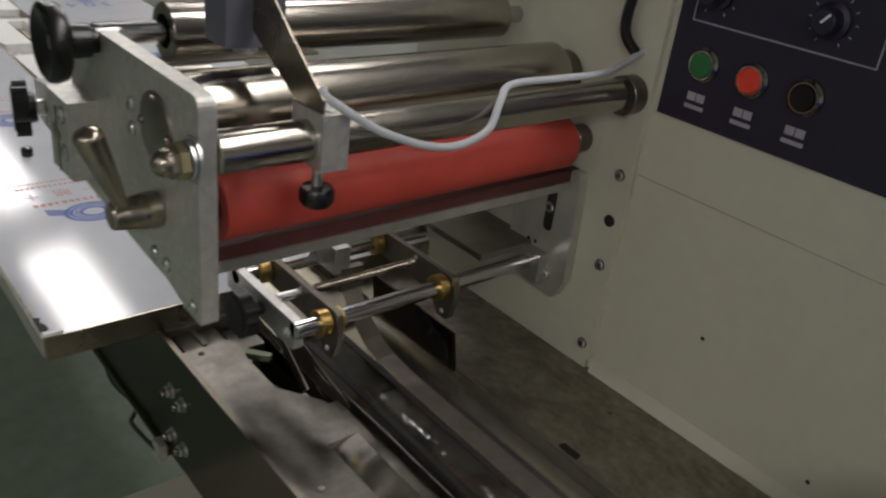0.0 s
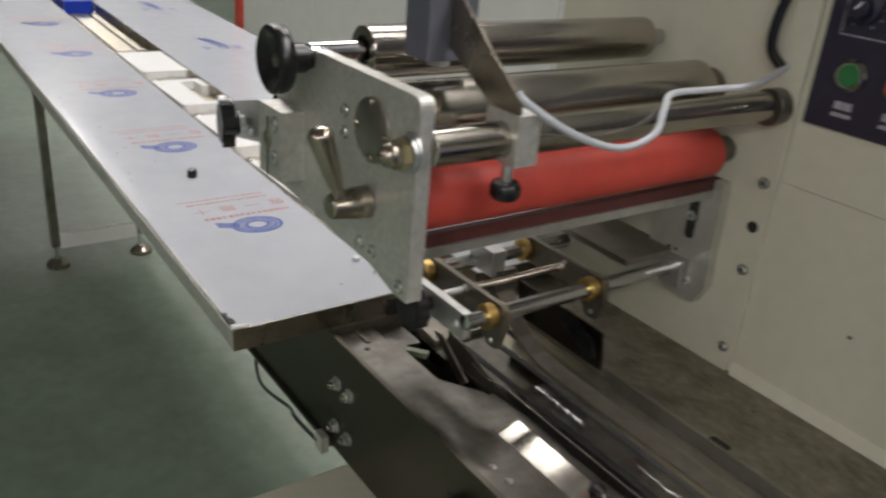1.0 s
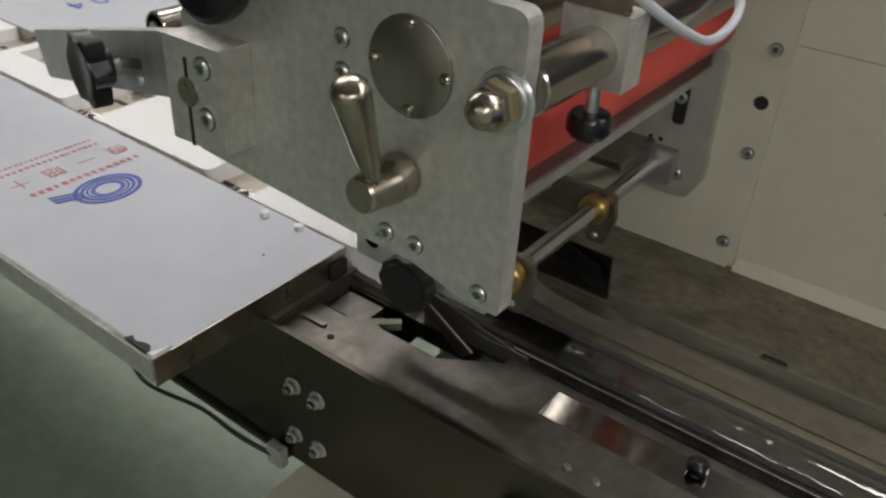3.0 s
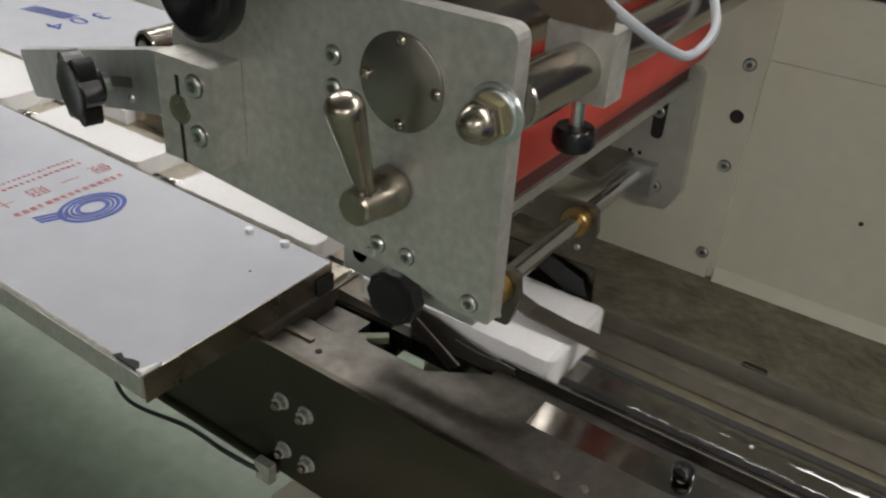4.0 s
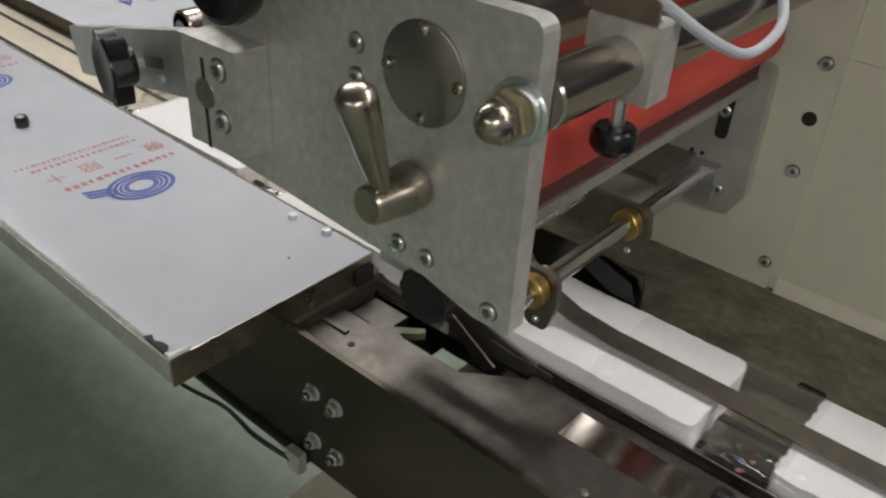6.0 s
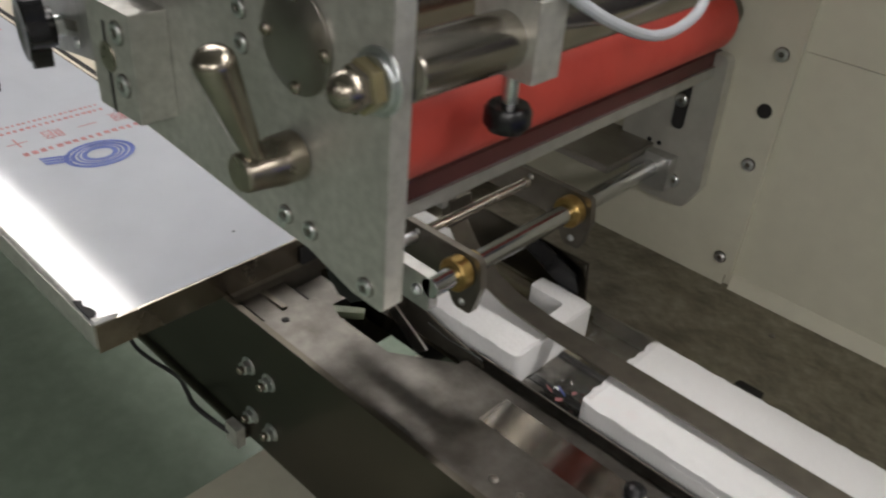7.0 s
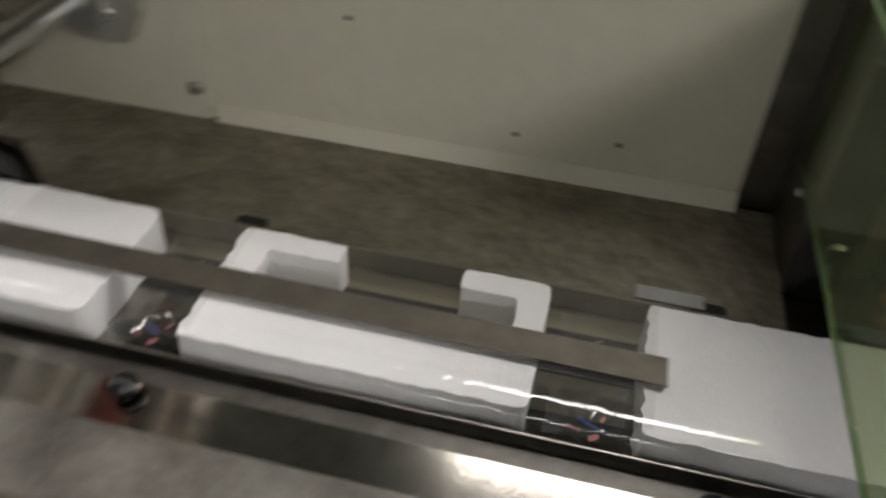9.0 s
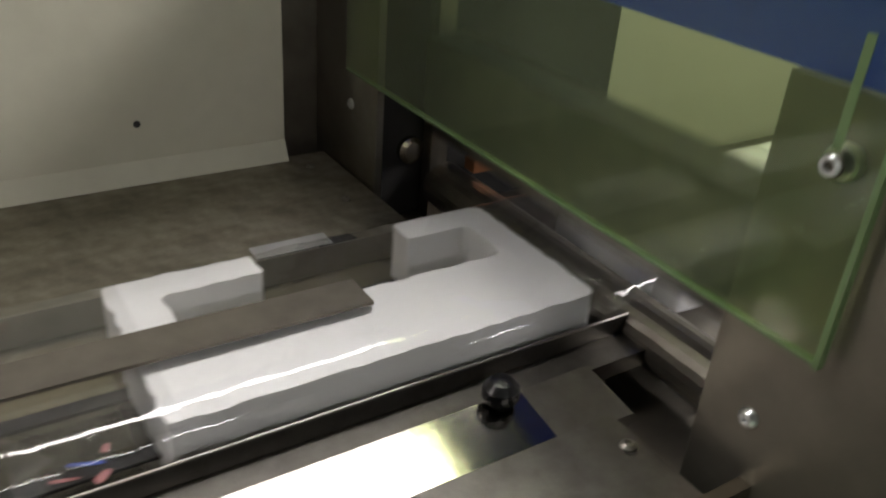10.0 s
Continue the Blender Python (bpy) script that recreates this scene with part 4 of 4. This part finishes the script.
part("cover", prism([(0.460, 0.148), (0.463, 0.148), (0.463, 0.184), (0.58, 0.211), (0.69, 0.217), (0.69, 0.221), (0.58, 0.215), (0.460, 0.187)], -0.16, 0.444, 0.0012, 2), BLUE, hous, "bent blue sheet cover")
part("front_leg", box(0.67, 0.69, -0.158, -0.146, -0.2, 0.2165, 0.002), BLUE, hous)
part("rear_leg", box(0.67, 0.69, 0.430, 0.442, -0.2, 0.2165, 0.002), BLUE, hous)
part("front_side", box(0.4635, 0.669, -0.158, -0.154, 0.12, 0.186, 0.0006), BLUE, hous)

guard = thing("safety_guard", "green tinted transparent acrylic safety guard", "safety guard")
part("sheet", box(0.4395, 0.4425, 0.060, 0.385, 0.069, 0.182), GUARD, guard).visible_shadow = False
part("lower_edge", box(0.4393, 0.4427, 0.060, 0.385, 0.0678, 0.0689), GUARD_EDGE, guard, "bright green cut edge")
part("upper_edge", box(0.4393, 0.4427, 0.060, 0.385, 0.1822, 0.1842), GUARD_EDGE, guard, "bright green cut edge")
part("side_edge", box(0.4393, 0.4427, 0.0578, 0.0599, 0.067, 0.184), GUARD_EDGE, guard, "bright green cut edge")
screw(socket_screw, "guard_bolt", (0.4395, 0.0735, 0.13), (-1, 0, 0), ZINC, guard, 0.0034)
part("slit", box(0.4391, 0.4394, 0.0722, 0.0752, 0.1345, 0.168), GUARD_EDGE, guard, "narrow cut slit above the bolt")
part("spacer", rod((0.4425, 0.0735, 0.13), (0.4475, 0.0735, 0.13), 0.006, 14), ZINC, guard)

# ---- foam products ----
def ragged(points, step=0.006, amount=0.0007, seed=4):
    """Cut foam: the outline wanders a little between its corners, most at the trailing end."""
    rg = random.Random(seed)
    out = []
    for i, p in enumerate(points):
        a, b_ = Vector(p), Vector(points[(i + 1) % len(points)])
        n = max(1, int((b_ - a).length / step))
        for k in range(n):
            q = a.lerp(b_, k / n)
            g = amount * (1.7 if q.x < -L + 0.03 else 1.0) if k else amount * 0.3
            out.append((q.x + rg.uniform(-g, g), q.y + rg.uniform(-g, g)))
    return out


def foam_insert(label, points, radii):
    t = thing("foam_insert", label, "foam insert", "foam inserts on the line")
    part("foam_block", prism(ragged(rounded(points, radii, 4)), -0.012, 0.0175, 0.0009, 2, "xy"), FOAM, t, smooth=True)
    bm = bmesh.new()
    nx, ny = 30, 26
    grid = []
    for i in range(nx + 1):
        row = []
        for j in range(ny + 1):
            u, w = i / nx, j / ny
            x, y = -L - 0.050 + 0.056 * u, 0.181 + 0.100 * w
            q = 5.0 * w + 1.6 * u + 0.5 * math.sin(4.0 * u + 3.0 * w)
            fold = abs(q % 1.0 - 0.5) * 2
            fold2 = abs((2.3 * q + 2.1 * u) % 1.0 - 0.5) * 2
            top = 0.0186 + (0.0026 * fold + 0.0010 * fold2) * (1.0 - max(0.0, u - 0.4) / 0.6)
            fall = max(0.0, 1.0 - u / 0.85)
            z = top - 0.021 * fall * fall * (0.7 + 0.3 * math.sin(9 * w))
            z -= 0.004 * max(0.0, 1 - w / 0.08)
            row.append(bm.verts.new((x, y, z)))
        grid.append(row)
    for i in range(nx):
        for j in range(ny):
            bm.faces.new((grid[i][j], grid[i + 1][j], grid[i + 1][j + 1], grid[i][j + 1]))
    wr = part("wrinkled_film", bm, CLEAR, t, "wrinkled clear film round the trailing end", True)
    wr.visible_shadow = False
    for mat_, spots in ((LOGO_RED, ((-0.022, 0.190, 0.0034, 0.0018, 20), (-0.034, 0.194, 0.006, 0.0007, -30), (-0.018, 0.204, 0.0022, 0.0014, 50), (-0.026, 0.262, 0.004, 0.0008, 25))),
                        (LOGO_BLUE, ((-0.026, 0.199, 0.008, 0.0009, -35), (-0.034, 0.258, 0.006, 0.0007, -20)))):
        for dx, y, a_, b_, turn in spots:
            pts = [(a_ * math.cos(k * math.pi / 4) * (1 + 0.25 * math.sin(3 * k)), b_ * math.sin(k * math.pi / 4) * (1 + 0.3 * math.cos(5 * k))) for k in range(8)]
            part("print_mark", prism(pts, 0, 0.0002, 0, 1, "xy"), mat_, t, "faded print on the crumpled film", at=pose(-L + dx, y, -0.003, 14, -12, turn))
    return t


L = 0.199
C_SHAPE = [(0, 0.182), (-L, 0.182), (-L, 0.282), (-L + 0.068, 0.282), (-L + 0.068, 0.265), (-L + 0.021, 0.265), (-L + 0.021, 0.232), (-0.018, 0.232), (-0.018, 0.265), (-0.054, 0.265), (-0.054, 0.282), (0, 0.282)]
SLAB = [(0, 0.182), (-L, 0.182), (-L, 0.282), (0, 0.282)]
first = foam_insert("white rectangular foam slab on the packing line", SLAB, [0.009, 0.005, 0.005, 0.009])
foams = [first, copy_thing(first, pose(0, 0, 0)),
         foam_insert("white C-shaped foam insert with an open side", C_SHAPE, [0.007, 0.003, 0.004, 0.003, 0.002, 0.004, 0.004, 0.008, 0.006, 0.002, 0.003, 0.006]),
         copy_thing(first, pose(0, 0, 0))]

# clear film sleeve over the channel
slv = thing("film_sleeve", "clear packing film sleeve stretched over the products", "packing film")
bm = bmesh.new()
rnd = random.Random(9)
prev = None
NX = 90
for i in range(NX + 1):
    x = -0.045 + (0.70 + 0.045) * i / NX
    w = 0.00035 * math.sin(x * 90) + 0.00025 * math.sin(x * 230 + 1)
    arc = [(0.1755, -0.004), (0.1757, 0.004), (0.1766, 0.0105 + w * 0.5), (0.179, 0.0155 + w), (0.183, 0.0186 + w), (0.188, 0.0204 + w), (0.196, 0.0212 + w * 0.5), (0.2135, 0.0196), (0.236, 0.0196), (0.262, 0.0199 + w * 0.3), (0.277, 0.0195 + w), (0.283, 0.0175 + w), (0.2855, 0.012 + w)]
    ring_ = [bm.verts.new((x, y + rnd.uniform(-1, 1) * 0.0003, z)) for y, z in arc]
    if prev:
        for k in range(12):
            bm.faces.new((prev[k], prev[k + 1], ring_[k + 1], ring_[k]))
    prev = ring_
sleeve = part("sleeve", bm, CLEAR, slv, smooth=True)
sleeve.visible_shadow = False


def motions():
    """The four inserts ride on one line at an even speed and sink to the lower deck as they leave the table."""
    v, pitch = 0.171, 0.258
    for k, ob in enumerate(foams):
        rows = []
        for i in range(41):
            t = i * 0.25
            x = 0.045 + v * (t - 4.5) - pitch * k
            s = min(1.0, max(0.0, (-0.10 - x) / 0.22))
            s = s * s * (3 - 2 * s)
            rise = 0.0105 * s + max(0.0, -0.32 - x) * 0.0192
            rows.append((t, pose(x, 0, rise)))
        walk(ob, rows)
    rows = []
    for i in range(201):
        t = i * 0.05
        dt = abs((t - 9.95 + pitch / v * 6.5) % (pitch / v) - pitch / v / 2)
        s = max(0.0, 1.0 - dt / 0.22)
        rows.append((t, pose(0, 0, 0.077 - 0.052 * s * s * (3 - 2 * s))))
    walk(jaw, rows)


motions()
